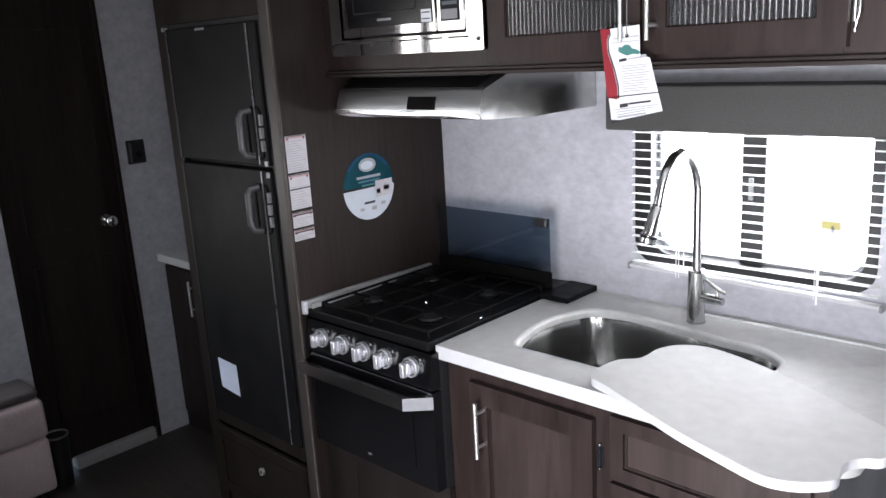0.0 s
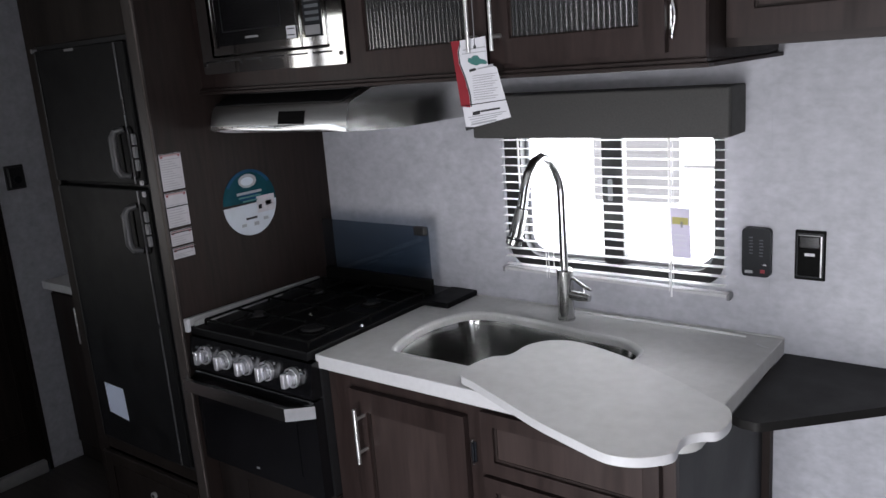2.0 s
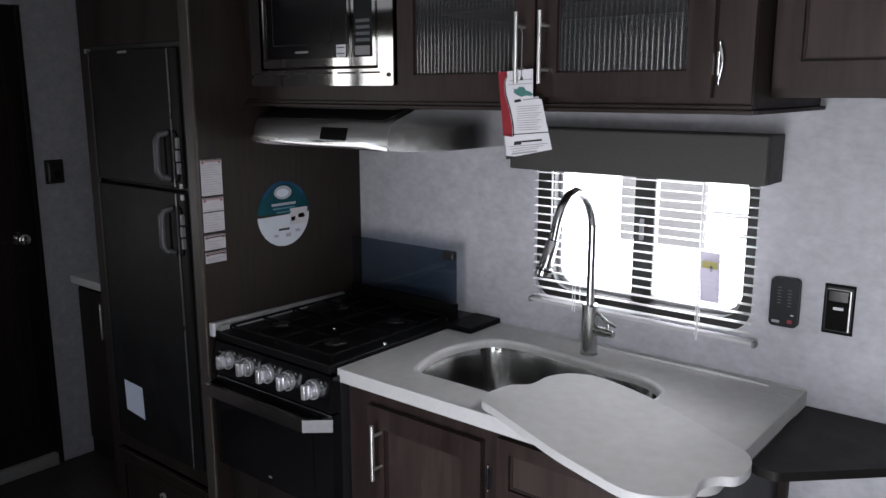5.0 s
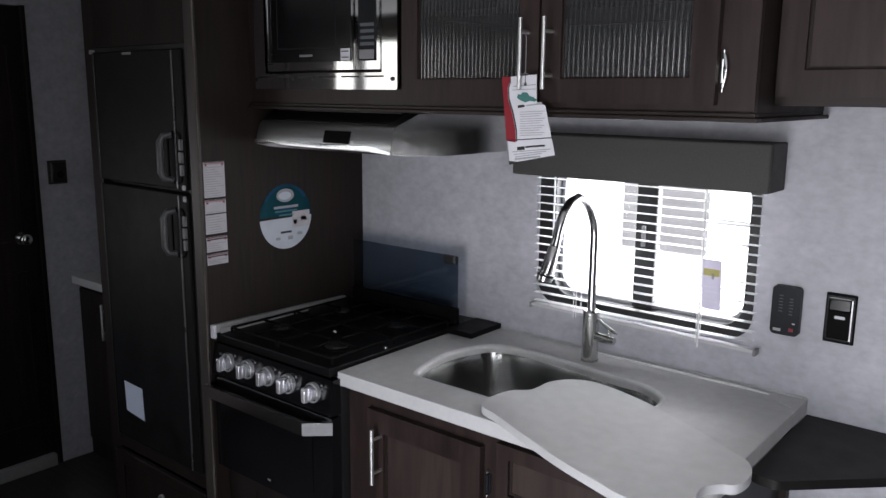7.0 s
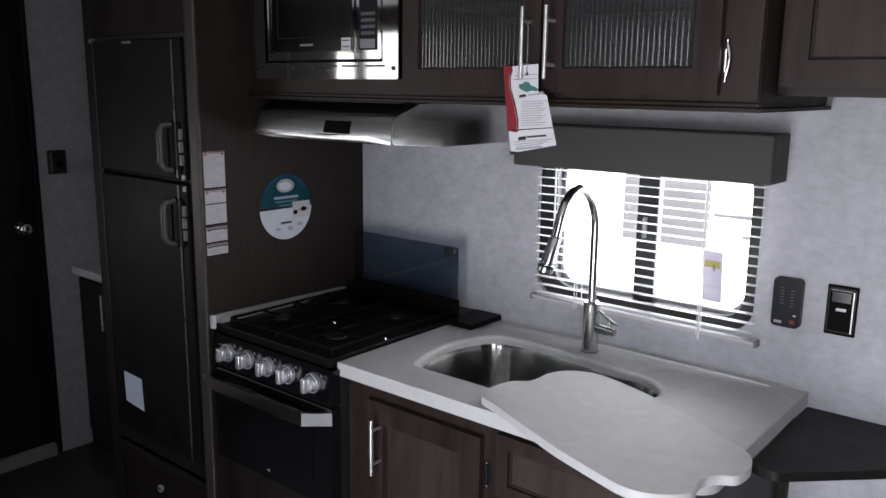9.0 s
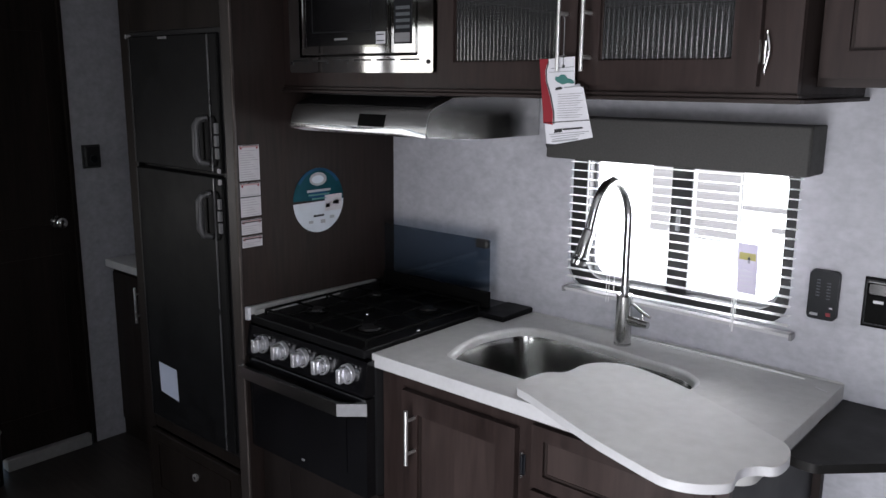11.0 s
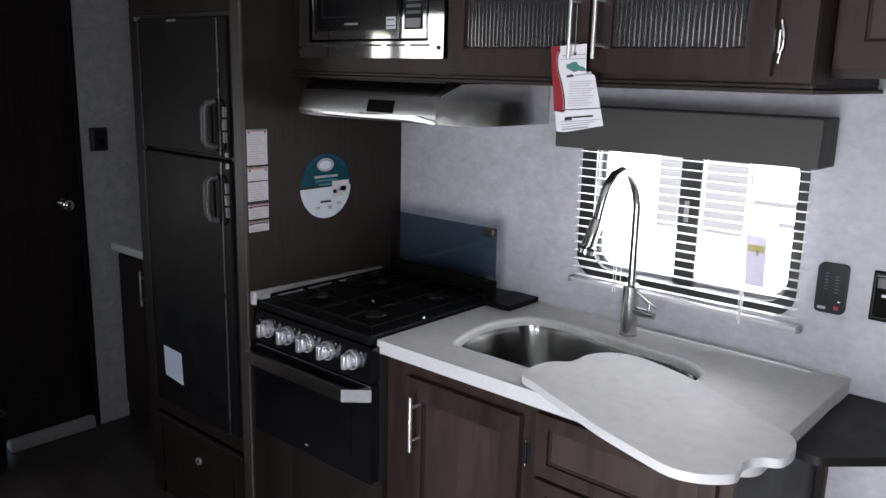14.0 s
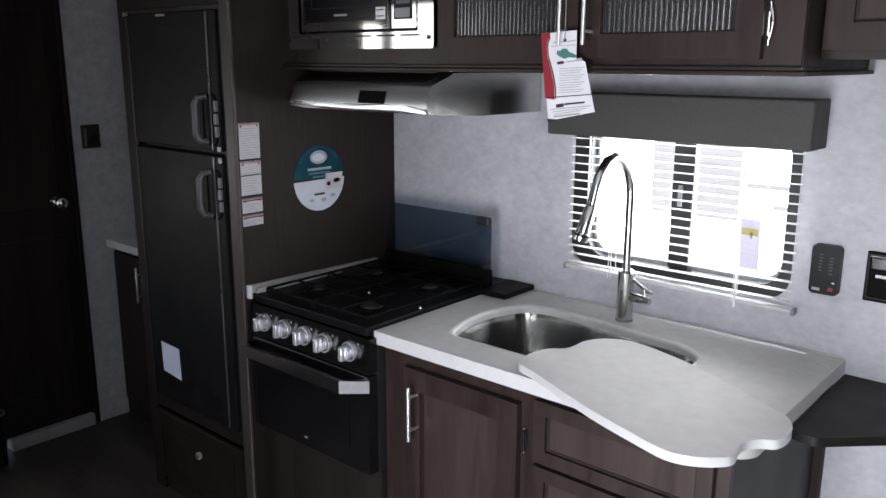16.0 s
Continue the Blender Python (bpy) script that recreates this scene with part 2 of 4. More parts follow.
def ring(bm, outer, inner, lo, hi, axis="y"):
    """A frame between two outlines of equal count."""
    def at(p, h):
        return {"z": (p[0], p[1], h), "y": (p[0], h, p[1]), "x": (h, p[0], p[1])}[axis]
    v = [[bm.verts.new(at(p, h)) for p in poly] for poly, h in ((outer, lo), (inner, lo), (outer, hi), (inner, hi))]
    n = len(outer)
    for k in range(n):
        j = (k + 1) % n
        for a, b in ((0, 1), (1, 3), (3, 2), (2, 0)):
            bm.faces.new((v[a][k], v[a][j], v[b][j], v[b][k]))
    bmesh.ops.recalc_face_normals(bm, faces=bm.faces[:])
    return bm


def rounded(x0, x1, z0, z1, r, n=6):
    out = []
    for cx, cz, a0 in ((x1 - r, z1 - r, 0), (x0 + r, z1 - r, 90), (x0 + r, z0 + r, 180), (x1 - r, z0 + r, 270)):
        for k in range(n + 1):
            a = radians(a0 + 90 * k / n)
            out.append((cx + r * math.cos(a), cz + r * math.sin(a)))
    return out


def smooth_loop(pts, n=4):
    """A closed smooth curve through a few points."""
    out, m = [], len(pts)
    for i in range(m):
        p0, p1, p2, p3 = (Vector(pts[(i + k) % m]) for k in (-1, 0, 1, 2))
        for k in range(n):
            t = k / n
            out.append(tuple(0.5 * (2 * p1 + (p2 - p0) * t + (2 * p0 - 5 * p1 + 4 * p2 - p3) * t * t + (3 * p1 - p0 - 3 * p2 + p3) * t ** 3)))
    return out


BASE = {}


GROW = 1.016


def thing(name, x, y, z, label, category, group="", kind="", grow=(0, 0), move=(0, 0, 0)):
    """A thing's Empty at its base. grow: draws its parts larger by GROW about the worktop's front corner, along x and along y and z; move: shifts it."""
    ob = new(name)
    gx, g = (GROW if a else 1.0 for a in grow)
    ob.location = (x * gx + move[0], y * g + move[1], 0.91 + (z - 0.91) * g + move[2])
    ob.scale = (gx, g, g)
    ob.empty_display_size = 0.05
    BASE[ob.name] = Vector((x, y, z))
    return tagged(ob, label, category, group, kind)


def part(name, bm, material, parent=None, label="", smooth=False):
    me = bpy.data.meshes.new(name)
    for f in bm.faces:
        f.smooth = smooth
    bm.to_mesh(me)
    bm.free()
    me.materials.append(material)
    ob = new(name, me)
    if smooth:
        me.set_sharp_from_angle(angle=radians(40))
    if parent is not None:
        ob.parent = parent
        ob.matrix_parent_inverse = Matrix.Translation(-BASE.get(parent.name, Vector()))
    return tagged(ob, label)


def single(name, bm, material, label, category, kind="", group="", smooth=False):
    return tagged(part(name, bm, material, None, label, smooth), label, category, group, kind)


def B(*a, **k):
    return box(bmesh.new(), *a, **k)


def C(*a, **k):
    return cyl(bmesh.new(), *a, **k)

# ---- the shell of the trailer ----
XD, XE, ZC = -1.945, 3.6, 2.1
single("floor", B(XD - 0.1, XE + 0.1, REAR - 0.1, 0.1, -0.05, 0.0), FLOOR, "dark brown vinyl plank floor", "floor", "structure")
single("ceiling", B(XD - 0.1, XE + 0.1, REAR - 0.1, 0.1, ZC, ZC + 0.05), CEIL, "plain white ceiling", "ceiling", "structure")

# wall with the kitchen window: the opening has rounded corners
WX0, WX1, WZ0, WZ1 = 0.222, 0.893, 1.022, 1.48
bm = bmesh.new()
hole = rounded(WX0, WX1, WZ0, WZ1, 0.075, 8)
sq = []
for x, z in hole:
    dx, dz = x - (WX0 + WX1) / 2, z - (WZ0 + WZ1) / 2
    s = min(0.45 / max(abs(dx), 1e-6), 0.35 / max(abs(dz), 1e-6))
    sq.append(((WX0 + WX1) / 2 + dx * s, (WZ0 + WZ1) / 2 + dz * s))
ring(bm, sq, hole, 0.0, 0.06, "y")
cx, cz = (WX0 + WX1) / 2, (WZ0 + WZ1) / 2
box(bm, XD, cx - 0.4, 0.0005, 0.06, 0, ZC)
box(bm, cx + 0.4, XE, 0.0005, 0.06, 0, ZC)
box(bm, cx - 0.4, cx + 0.4, 0.001, 0.06, 0, cz - 0.3)
box(bm, cx - 0.4, cx + 0.4, 0.001, 0.06, cz + 0.3, ZC)
single("wall_kitchen", bm, WALL, "light grey mottled wallpaper kitchen wall", "wall", "structure")

# partition with the dark door
DY0, DY1, DZ = -1.02, -0.535, 2.0
bm = B(XD - 0.06, XD, DY1, 0.0, 0, ZC)
box(bm, XD - 0.06, XD, DY0, DY1, DZ, ZC)
box(bm, XD - 0.06, XD, -1.2, DY0, 0, ZC)
single("wall_partition", bm, WALL, "light grey wallpaper partition wall", "wall", "structure")
# unseen wall, dark for the trim's reflections, left open for two added lamps
bm = B(XD - 0.06, XD, -1.36, -1.2, 0, ZC)
box(bm, XD - 0.06, XD, REAR, -2.39, 0, ZC)
box(bm, XD - 0.06, XD, -2.39, -1.36, 0, 0.85)
box(bm, XD - 0.06, XD, -2.215, -1.36, 1.35, ZC)
box(bm, XD - 0.06, XD, -2.39, -2.215, 1.86, ZC)
single("wall_behind_sofa", bm, WOOD_TALL, "unseen plain wall behind the sofa, dark for darker reflections", "wall", "structure")
# unseen rear wall, dark to cut bounce, with three openings for lamps
RW = ((-1.935, -1.35, 0.86, 1.96), (0.6, 1.4, 0.1, 1.24), (1.73, 2.87, 0.97, 1.955))
bm = B(XD, RW[0][0], REAR - 0.06, REAR, 0, ZC)
box(bm, RW[0][1], RW[1][0], REAR - 0.06, REAR, 0, ZC)
box(bm, RW[1][1], RW[2][0], REAR - 0.06, REAR, 0, ZC)
box(bm, RW[2][1], XE, REAR - 0.06, REAR, 0, ZC)
for x0, x1, z0, z1 in RW:
    box(bm, x0, x1, REAR - 0.06, REAR, 0, z0)
    box(bm, x0, x1, REAR - 0.06, REAR, z1, ZC)
single("wall_rear", bm, WOOD_TALL, "unseen plain rear wall, dark to keep reflections and bounce low", "wall", "structure")
# unseen end wall, closes the room in the same dark panel
bm = B(XE, XE + 0.06, REAR, 0, 0, ZC)
single("wall_end", bm, WOOD_TALL, "unseen plain dark end wall", "wall", "structure")

# added wall out of view, blocks the low rear lamp from the partition
single("light_block_wall", B(0.38, 0.44, REAR, -1.84, 0, ZC), WOOD_TALL, "added unseen wall that keeps rear light off the partition", "wall", "structure")

# the door in the partition
door = thing("door_1", XD, -0.78, 0, "closed dark espresso wood interior door", "door", kind="structure")
part("door_leaf", B(XD - 0.045, XD - 0.012, DY0 + 0.004, DY1 - 0.018, 0.05, DZ - 0.004, bevel=0.003), DOOR, door)
bm = bmesh.new()
for z0, z1 in ((0.2, 0.9), (1.02, 1.85)):
    ring(bm, rounded(DY0 + 0.07, DY1 - 0.07, z0, z1, 0.004, 1), rounded(DY0 + 0.085, DY1 - 0.085, z0 + 0.015, z1 - 0.015, 0.003, 1), XD - 0.0125, XD - 0.008, "x")
part("panel_moulding", bm, DOOR, door)
bm = B(XD - 0.05, XD + 0.004, DY1 - 0.016, DY1 - 0.001, 0, DZ)
part("jamb", bm, DOOR, door)
part("jamb", B(XD - 0.05, XD + 0.004, DY0 - 0.014, DY0 + 0.002, 0, DZ), DOOR, door)
bm = C((XD - 0.012, -0.628, 1.045), (XD - 0.004, -0.628, 1.045), 0.027)
cyl(bm, (XD - 0.006, -0.628, 1.045), (XD + 0.026, -0.628, 1.045), 0.01)
s = bmesh.ops.create_uvsphere(bm, u_segments=20, v_segments=12, radius=0.026)["verts"]
for p in s:
    p.co = Vector((p.co.x * 0.75 + XD + 0.045, p.co.y - 0.628, p.co.z + 1.045))
part("door_knob", bm, NICKEL, door, "satin nickel round knob", smooth=True)
single("threshold", B(XD - 0.04, XD + 0.018, -0.93, -0.565, 0.0, 0.055, bevel=0.004), ALU, "pale grey metal threshold strip below the door", "threshold", "structure")

thermo = thing("thermostat", XD, -0.49, 1.29, "small square black thermostat on the partition", "thermostat")
part("back_plate", B(XD, XD + 0.008, -0.498, -0.416, 1.263, 1.365, bevel=0.003), BLACK_M, thermo)
part("cover", B(XD + 0.008, XD + 0.024, -0.492, -0.422, 1.269, 1.359, bevel=0.008), BLACK_M, thermo)
part("dial", C((XD + 0.024, -0.457, 1.305), (XD + 0.03, -0.457, 1.305), 0.016), GRAPHITE, thermo)

# ---- helpers for fitted furniture ----


def panel_door(name, x0, x1, z0, z1, y, parent, rail=0.055, inset=None):
    """A framed door leaf that faces -y, its front at y. inset: None for a sunk wood panel, or a pane material."""
    d = part(name, ring(bmesh.new(), [(x1, z1), (x0, z1), (x0, z0), (x1, z0)], [(x1 - rail, z1 - rail), (x0 + rail, z1 - rail), (x0 + rail, z0 + rail), (x1 - rail, z0 + rail)], y, y + 0.018), WOOD, parent)
    i = rail
    part("moulding", ring(bmesh.new(), [(x1 - i + .001, z1 - i + .001), (x0 + i - .001, z1 - i + .001), (x0 + i - .001, z0 + i - .001), (x1 - i + .001, z0 + i - .001)],
                          [(x1 - i - 0.006, z1 - i - 0.006), (x0 + i + 0.006, z1 - i - 0.006), (x0 + i + 0.006, z0 + i + 0.006), (x1 - i - 0.006, z0 + i + 0.006)], y + 0.009, y + 0.013), WOOD_TALL, d)
    if inset is None:
        part("centre_panel", B(x0 + i, x1 - i, y + 0.011, y + 0.016, z0 + i, z1 - i), WOOD_PANEL, d)
    return d


def bar_handle(x, z0, z1, y, parent, r=0.0055):
    """An upright bar pull with two posts, standing off the face at y."""
    h = part("handle", tube(bmesh.new(), [(x, y - 0.034, z0), (x, y - 0.034, z1)], r), SATIN, parent, "polished chrome bar handle", smooth=True)
    for z in (z0 + 0.03, z1 - 0.03):
        part("post", C((x, y - 0.034, z), (x, y, z), 0.0045, n=12), SATIN, h)
    return h


def hinge(x, z0, z1, y, parent):
    """A bright wrap hinge: a narrow leaf, a bowed knuckle standing off it and two finials."""
    h = part("hinge", B(x - 0.0085, x - 0.0035, y - 0.004, y, z0 + 0.012, z1 - 0.012, bevel=0.001), CHROME, parent, "small chrome hinge")
    zm = (z0 + z1) / 2
    bow = [(x - 0.003 + 0.0075 * math.sin(math.pi * k / 10), y - 0.005 - 0.004 * math.sin(math.pi * k / 10), z0 + (z1 - z0) * k / 10) for k in range(11)]
    part("hinge_pin", tube(bmesh.new(), bow, [0.0022] + [0.0034] * 9 + [0.0022], 10), CHROME, h, smooth=True)
    for z in (z0 - 0.002, z1 + 0.002):
        part("finial", C((x - 0.003, y - 0.005, z - 0.003), (x - 0.003, y - 0.005, z + 0.003), 0.0036, n=12), CHROME, h, smooth=True)
    part("knuckle_gap", B(x - 0.0035, x + 0.001, y - 0.003, y - 0.0005, zm - 0.016, zm + 0.016), BLACK_M, h)
    return h


def plate_hinge(x, z0, z1, y, parent):
    """A dull leaf hinge: a small plate, its barrel and two bright round ends."""
    h = part("hinge", B(x - 0.009, x + 0.007, y - 0.003, y, z0 + 0.009, z1 - 0.009, bevel=0.001), GRAPHITE, parent, "small dull metal hinge")
    part("barrel", C((x - 0.001, y - 0.005, z0 + 0.012), (x - 0.001, y - 0.005, z1 - 0.012), 0.0036, n=12), GRAPHITE, h, smooth=True)
    for z in (z0 + 0.002, z1 - 0.007):
        part("finial", C((x - 0.001, y - 0.005, z), (x - 0.001, y - 0.005, z + 0.006), 0.0042, n=12), CHROME, h, smooth=True)
    return h


# ---- tall unit with the refrigerator ----
XP, YP = -0.538, -0.682
tall = thing("refrigerator_cabinet", -0.87, -0.3, 0, "tall dark espresso cabinet built round the refrigerator", "cabinet")
part("side_panel", B(XP - 0.02, XP, YP + 0.006, -0.002, 0, ZC - 0.002), WOOD_TALL, tall)
part("edge_band", B(XP - 0.046, XP + 0.003, YP - 0.004, YP + 0.0055, 0.002, ZC - 0.002, bevel=0.003), mat("worn_edge_band", (0.04, 0.033, 0.03), 0.4, scale=40, var=0.2, stretch=(3, 3, 0.3)), tall, "satin brown edge strip")
# added bead, paler and glossier than the band, draws the corner's highlight
part("band_highlight", tube(bmesh.new(), [(XP + 0.001, YP - 0.003, 0.003), (XP + 0.001, YP - 0.003, ZC - 0.003)], 0.004, 8), mat("band_highlight_brown", (0.1, 0.086, 0.08), 0.22, scale=40, var=0.15), tall, "paler glossy line for the highlight on the edge strip", smooth=True)
FX0, FX1 = -1.238, XP - 0.0465
part("side", B(FX0, FX0 + 0.018, -0.637, -0.002, 0, ZC - 0.003), WOOD_TALL, tall)
part("stile", B(FX0, -1.172, -0.655, -0.638, 0.0, ZC - 0.003), DOOR, tall)
part("stile", B(-0.616, FX1, -0.655, -0.638, 0.0, ZC - 0.003), DOOR, tall)
part("rail", B(-1.171, -0.617, -0.655, -0.638, 1.805, ZC - 0.003), DOOR, tall)
part("rail", B(-1.171, -0.617, -0.655, -0.638, 0.355, 0.4), DOOR, tall)
part("toe_rail", B(-1.171, -0.617, -0.645, -0.638, 0.0, 0.07), WOOD_TALL, tall)
dr = part("drawer_front", B(-1.18, -0.61, -0.676, -0.657, 0.075, 0.35, bevel=0.004), DOOR, tall)
part("drawer_panel", ring(bmesh.new(), rounded(-1.13, -0.66, 0.115, 0.31, 0.003, 1), rounded(-1.12, -0.67, 0.125, 0.30, 0.003, 1), -0.68, -0.675), DOOR, dr)
lk = part("lock", C((-0.872, -0.676, 0.249), (-0.872, -0.685, 0.249), 0.0135), ALU, dr, "round metal cam lock")
part("keyway", C((-0.872, -0.685, 0.249), (-0.872, -0.6862, 0.249), 0.0062, n=12), BLACK_M, lk)
fr = thing("refrigerator", -0.88, -0.35, 0.4, "black two-door gas refrigerator with grey recessed handles", "refrigerator")
part("body", B(-1.169, -0.619, -0.635, -0.05, 0.403, 1.8), BLACK_M, fr)
part("trim_frame", ring(bmesh.new(), rounded(-1.171, -0.617, 0.401, 1.803, 0.004, 2), rounded(-1.157, -0.63, 0.415, 1.789, 0.004, 2), -0.66, -0.638), BLACK_M, fr)
GRIP = mat("grey_handle", (0.085, 0.085, 0.09), 0.35, scale=50, var=0.05)
EDGE_GLINT = mat("door_edge_glint", (0.2, 0.2, 0.21), 0.28, 0.7, scale=60, var=0.05)


def fridge_door(z0, z1, hz0, hz1):
    """A refrigerator door with an edge highlight bar, a wide loop handle over a dark recess and latch blocks along its
    free edge.
    """
    d = part("fridge_door", B(-1.156, -0.632, -0.672, -0.636, z0, z1, bevel=0.005), FRIDGE, fr)
    # paler bar laid on the door as its upright edge highlight
    part("door_trim", B(-0.677, -0.67, -0.6765, -0.6725, z0 + 0.004, z1 - 0.004, bevel=0.0015), EDGE_GLINT, d, "grey bar drawn for the door edge highlight")
    part("door_trim", B(-1.154, -1.144, -0.675, -0.6725, z0 + 0.004, z1 - 0.004, bevel=0.0015), BLACK_M, d)
    part("handle_recess", ring(bmesh.new(), rounded(-0.722, -0.646, hz0 - 0.006, hz1 + 0.006, 0.02, 4), rounded(-0.716, -0.652, hz0, hz1, 0.016, 4), -0.6755, -0.6725), IRON, d)
    loop = [(-0.694, -0.674, hz1 - 0.004), (-0.705, -0.698, hz1 - 0.01), (-0.712, -0.705, hz1 - 0.028), (-0.712, -0.705, hz0 + 0.028), (-0.705, -0.698, hz0 + 0.01), (-0.694, -0.674, hz0 + 0.004)]
    part("handle", tube(bmesh.new(), loop, [0.009, 0.011, 0.0125, 0.0125, 0.011, 0.009]), GRIP, d, "curved grey plastic handle", smooth=True)
    n = 3
    for k in range(n):
        a = hz0 + 0.02 + (hz1 - hz0 - 0.034) * k / n
        part("latch_block", B(-0.6395 - (0.003 if k == 1 else 0.0), -0.629, -0.688, -0.6765, a + 0.003, a + (hz1 - hz0 - 0.034) / n - 0.003, bevel=0.002), RUBBER, d, "grey latch block")
    return d


up = fridge_door(1.359, 1.788, 1.383, 1.534)
lo = fridge_door(0.412, 1.346, 1.148, 1.297)
part("corner_cap", B(-0.638, -0.626, -0.684, -0.6765, 1.361, 1.376, bevel=0.002), STICKER, up)
part("corner_cap", B(-0.636, -0.624, -0.684, -0.6765, 1.325, 1.342, bevel=0.002), STICKER, lo)
part("badge", B(-0.96, -0.905, -0.6735, -0.672, 1.776, 1.784), RUBBER, up, "small grey badge")
part("hinge_cap", B(-1.164, -1.152, -0.679, -0.66, 1.782, 1.796, bevel=0.002), RUBBER, up)
sheet = bmesh.new()
prism(sheet, [(-1.082, 0.522), (-0.964, 0.51), (-0.969, 0.629), (-1.087, 0.634)], -0.6735, -0.6725, "y")
single("paper_notice", sheet, NOTICE, "blank white paper notice taped to the refrigerator door", "paper")

# stickers on the side panel
XS = XP + 0.0015
for z0, z1, heads, split in ((1.344, 1.453, 13, 0), (1.232, 1.337, 9, 0.042), (1.176, 1.222, 4, 0.006), (1.135, 1.169, 3, 0.006)):
    st = thing("warning_sticker", XP, -0.635, z0, "white printed notice with a faded red heading on the panel", "sticker", "stickers on the side panel")
    part("sheet", B(XP, XS, -0.672, -0.597, z0, z1), STICKER, st)
    part("heading", B(XS, XS + 0.0006, -0.67, -0.599, z1 - 0.008, z1 - 0.0028), PINK, st)
    part("edge_bar", B(XS, XS + 0.0006, -0.671, -0.598, z1 - 0.0026, z1 - 0.0006), INK, st)
    if split:
        part("dividing_rule", B(XS + 0.0001, XS + 0.0009, -0.671, -0.598, z1 - split - 0.0035, z1 - split), INK, st)
    for y in (-0.667, -0.608):
        part("hazard_mark", B(XS + 0.0002, XS + 0.0008, y, y + 0.006, z1 - 0.0125, z1 - 0.0065), RED, st)
    for k in range(heads):
        zz = z1 - 0.016 - split * 0.5 - k * (z1 - z0 - 0.022 - split * 0.5) / max(heads - 1, 1)
        part("text_bar", B(XS, XS + 0.0006, -0.667, -0.603 - 0.009 * (k * 7 % 4), zz - 0.0022, zz), PRINT_L, st)
disc = thing("round_sticker", XP, -0.355, 1.24, "round teal and white advertising sticker on the side panel", "sticker", grow=(0, 1))
cy, cz, R = -0.355, 1.249, 0.107
top = [(cy + R * math.cos(radians(a)), cz + R * math.sin(radians(a))) for a in range(-2, 183, 5)]
bot = [(cy + R * math.cos(radians(a)), cz + R * math.sin(radians(a))) for a in range(183, 359, 5)]
part("teal_half", prism(bmesh.new(), top, XP, XS, "x"), TEAL, disc, "dark teal upper half")
part("white_half", prism(bmesh.new(), bot, XP, XS, "x"), DISC, disc, "white lower half")
BLUE = mat("blue_print", (0.008, 0.055, 0.12), 0.5, spec=0.12, scale=12, var=0.25)
rim_a = [(cy + 0.1065 * math.cos(radians(a)), cz + 0.1065 * math.sin(radians(a))) for a in range(35, 146, 5)]
rim_b = [(cy + 0.094 * math.cos(radians(a)), cz + 0.098 * math.sin(radians(a))) for a in range(145, 34, -5)]
part("blue_rim", prism(bmesh.new(), rim_a + rim_b, XS, XS + 0.0005, "x"), BLUE, disc, "blue upper rim")
part("blue_glow", prism(bmesh.new(), [(cy - 0.003 + 0.04 * math.cos(k * math.tau / 24), cz + 0.018 + 0.014 * math.sin(k * math.tau / 24)) for k in range(24)], XS, XS + 0.0005, "x"), BLUE, disc, "blue patch")
part("logo", prism(bmesh.new(), [(cy - 0.002 + 0.036 * math.cos(k * math.tau / 24), cz + 0.07 + 0.022 * math.sin(k * math.tau / 24)) for k in range(24)], XS, XS + 0.0006, "x"), PAPER_G, disc, "pale oval emblem")
part("logo_centre", prism(bmesh.new(), [(cy - 0.004 + 0.026 * math.cos(k * math.tau / 20), cz + 0.069 + 0.0135 * math.sin(k * math.tau / 20)) for k in range(20)], XS + 0.0007, XS + 0.0012, "x"), DISC, disc)
for y0, y1, z0, z1, m in ((-0.405, -0.305, 0.028, 0.036, PAPER_G), (-0.4, -0.31, 0.016, 0.021, GREEN), (-0.385, -0.325, 0.003, 0.008, GREEN), (-0.33, -0.256, -0.04, 0.014, STICKER), (-0.325, -0.31, -0.028, -0.014, INK),
                          (-0.295, -0.27, -0.02, -0.006, PAPER_G), (-0.38, -0.335, -0.055, -0.048, INK), (-0.4, -0.382, -0.075, -0.066, PAPER_G), (-0.35, -0.33, -0.078, -0.066, PAPER_G), (-0.31, -0.29, -0.066, -0.056, PAPER_G)):
    part("print_bar", B(XS + 0.0002, XS + 0.0008, y0, y1, cz + z0, cz + z1), m, disc)

# ---- low cabinet beside the partition ----
sc = thing("side_cabinet", -1.56, -0.2, 0, "low dark espresso cabinet between the partition and the refrigerator", "cabinet")
part("body", B(XD + 0.004, -1.242, -0.395, -0.003, 0, 0.815), DOOR, sc)
d = part("cabinet_door", B(XD + 0.03, -1.28, -0.415, -0.397, 0.09, 0.798, bevel=0.003), DOOR, sc)
bar_handle(-1.66, 0.612, 0.768, -0.415, d)
single("side_counter", B(XD + 0.002, -1.24, -0.432, -0.002, 0.816, 0.852, bevel=0.004), COUNTER, "small grey solid-surface worktop on the low cabinet", "worktop")

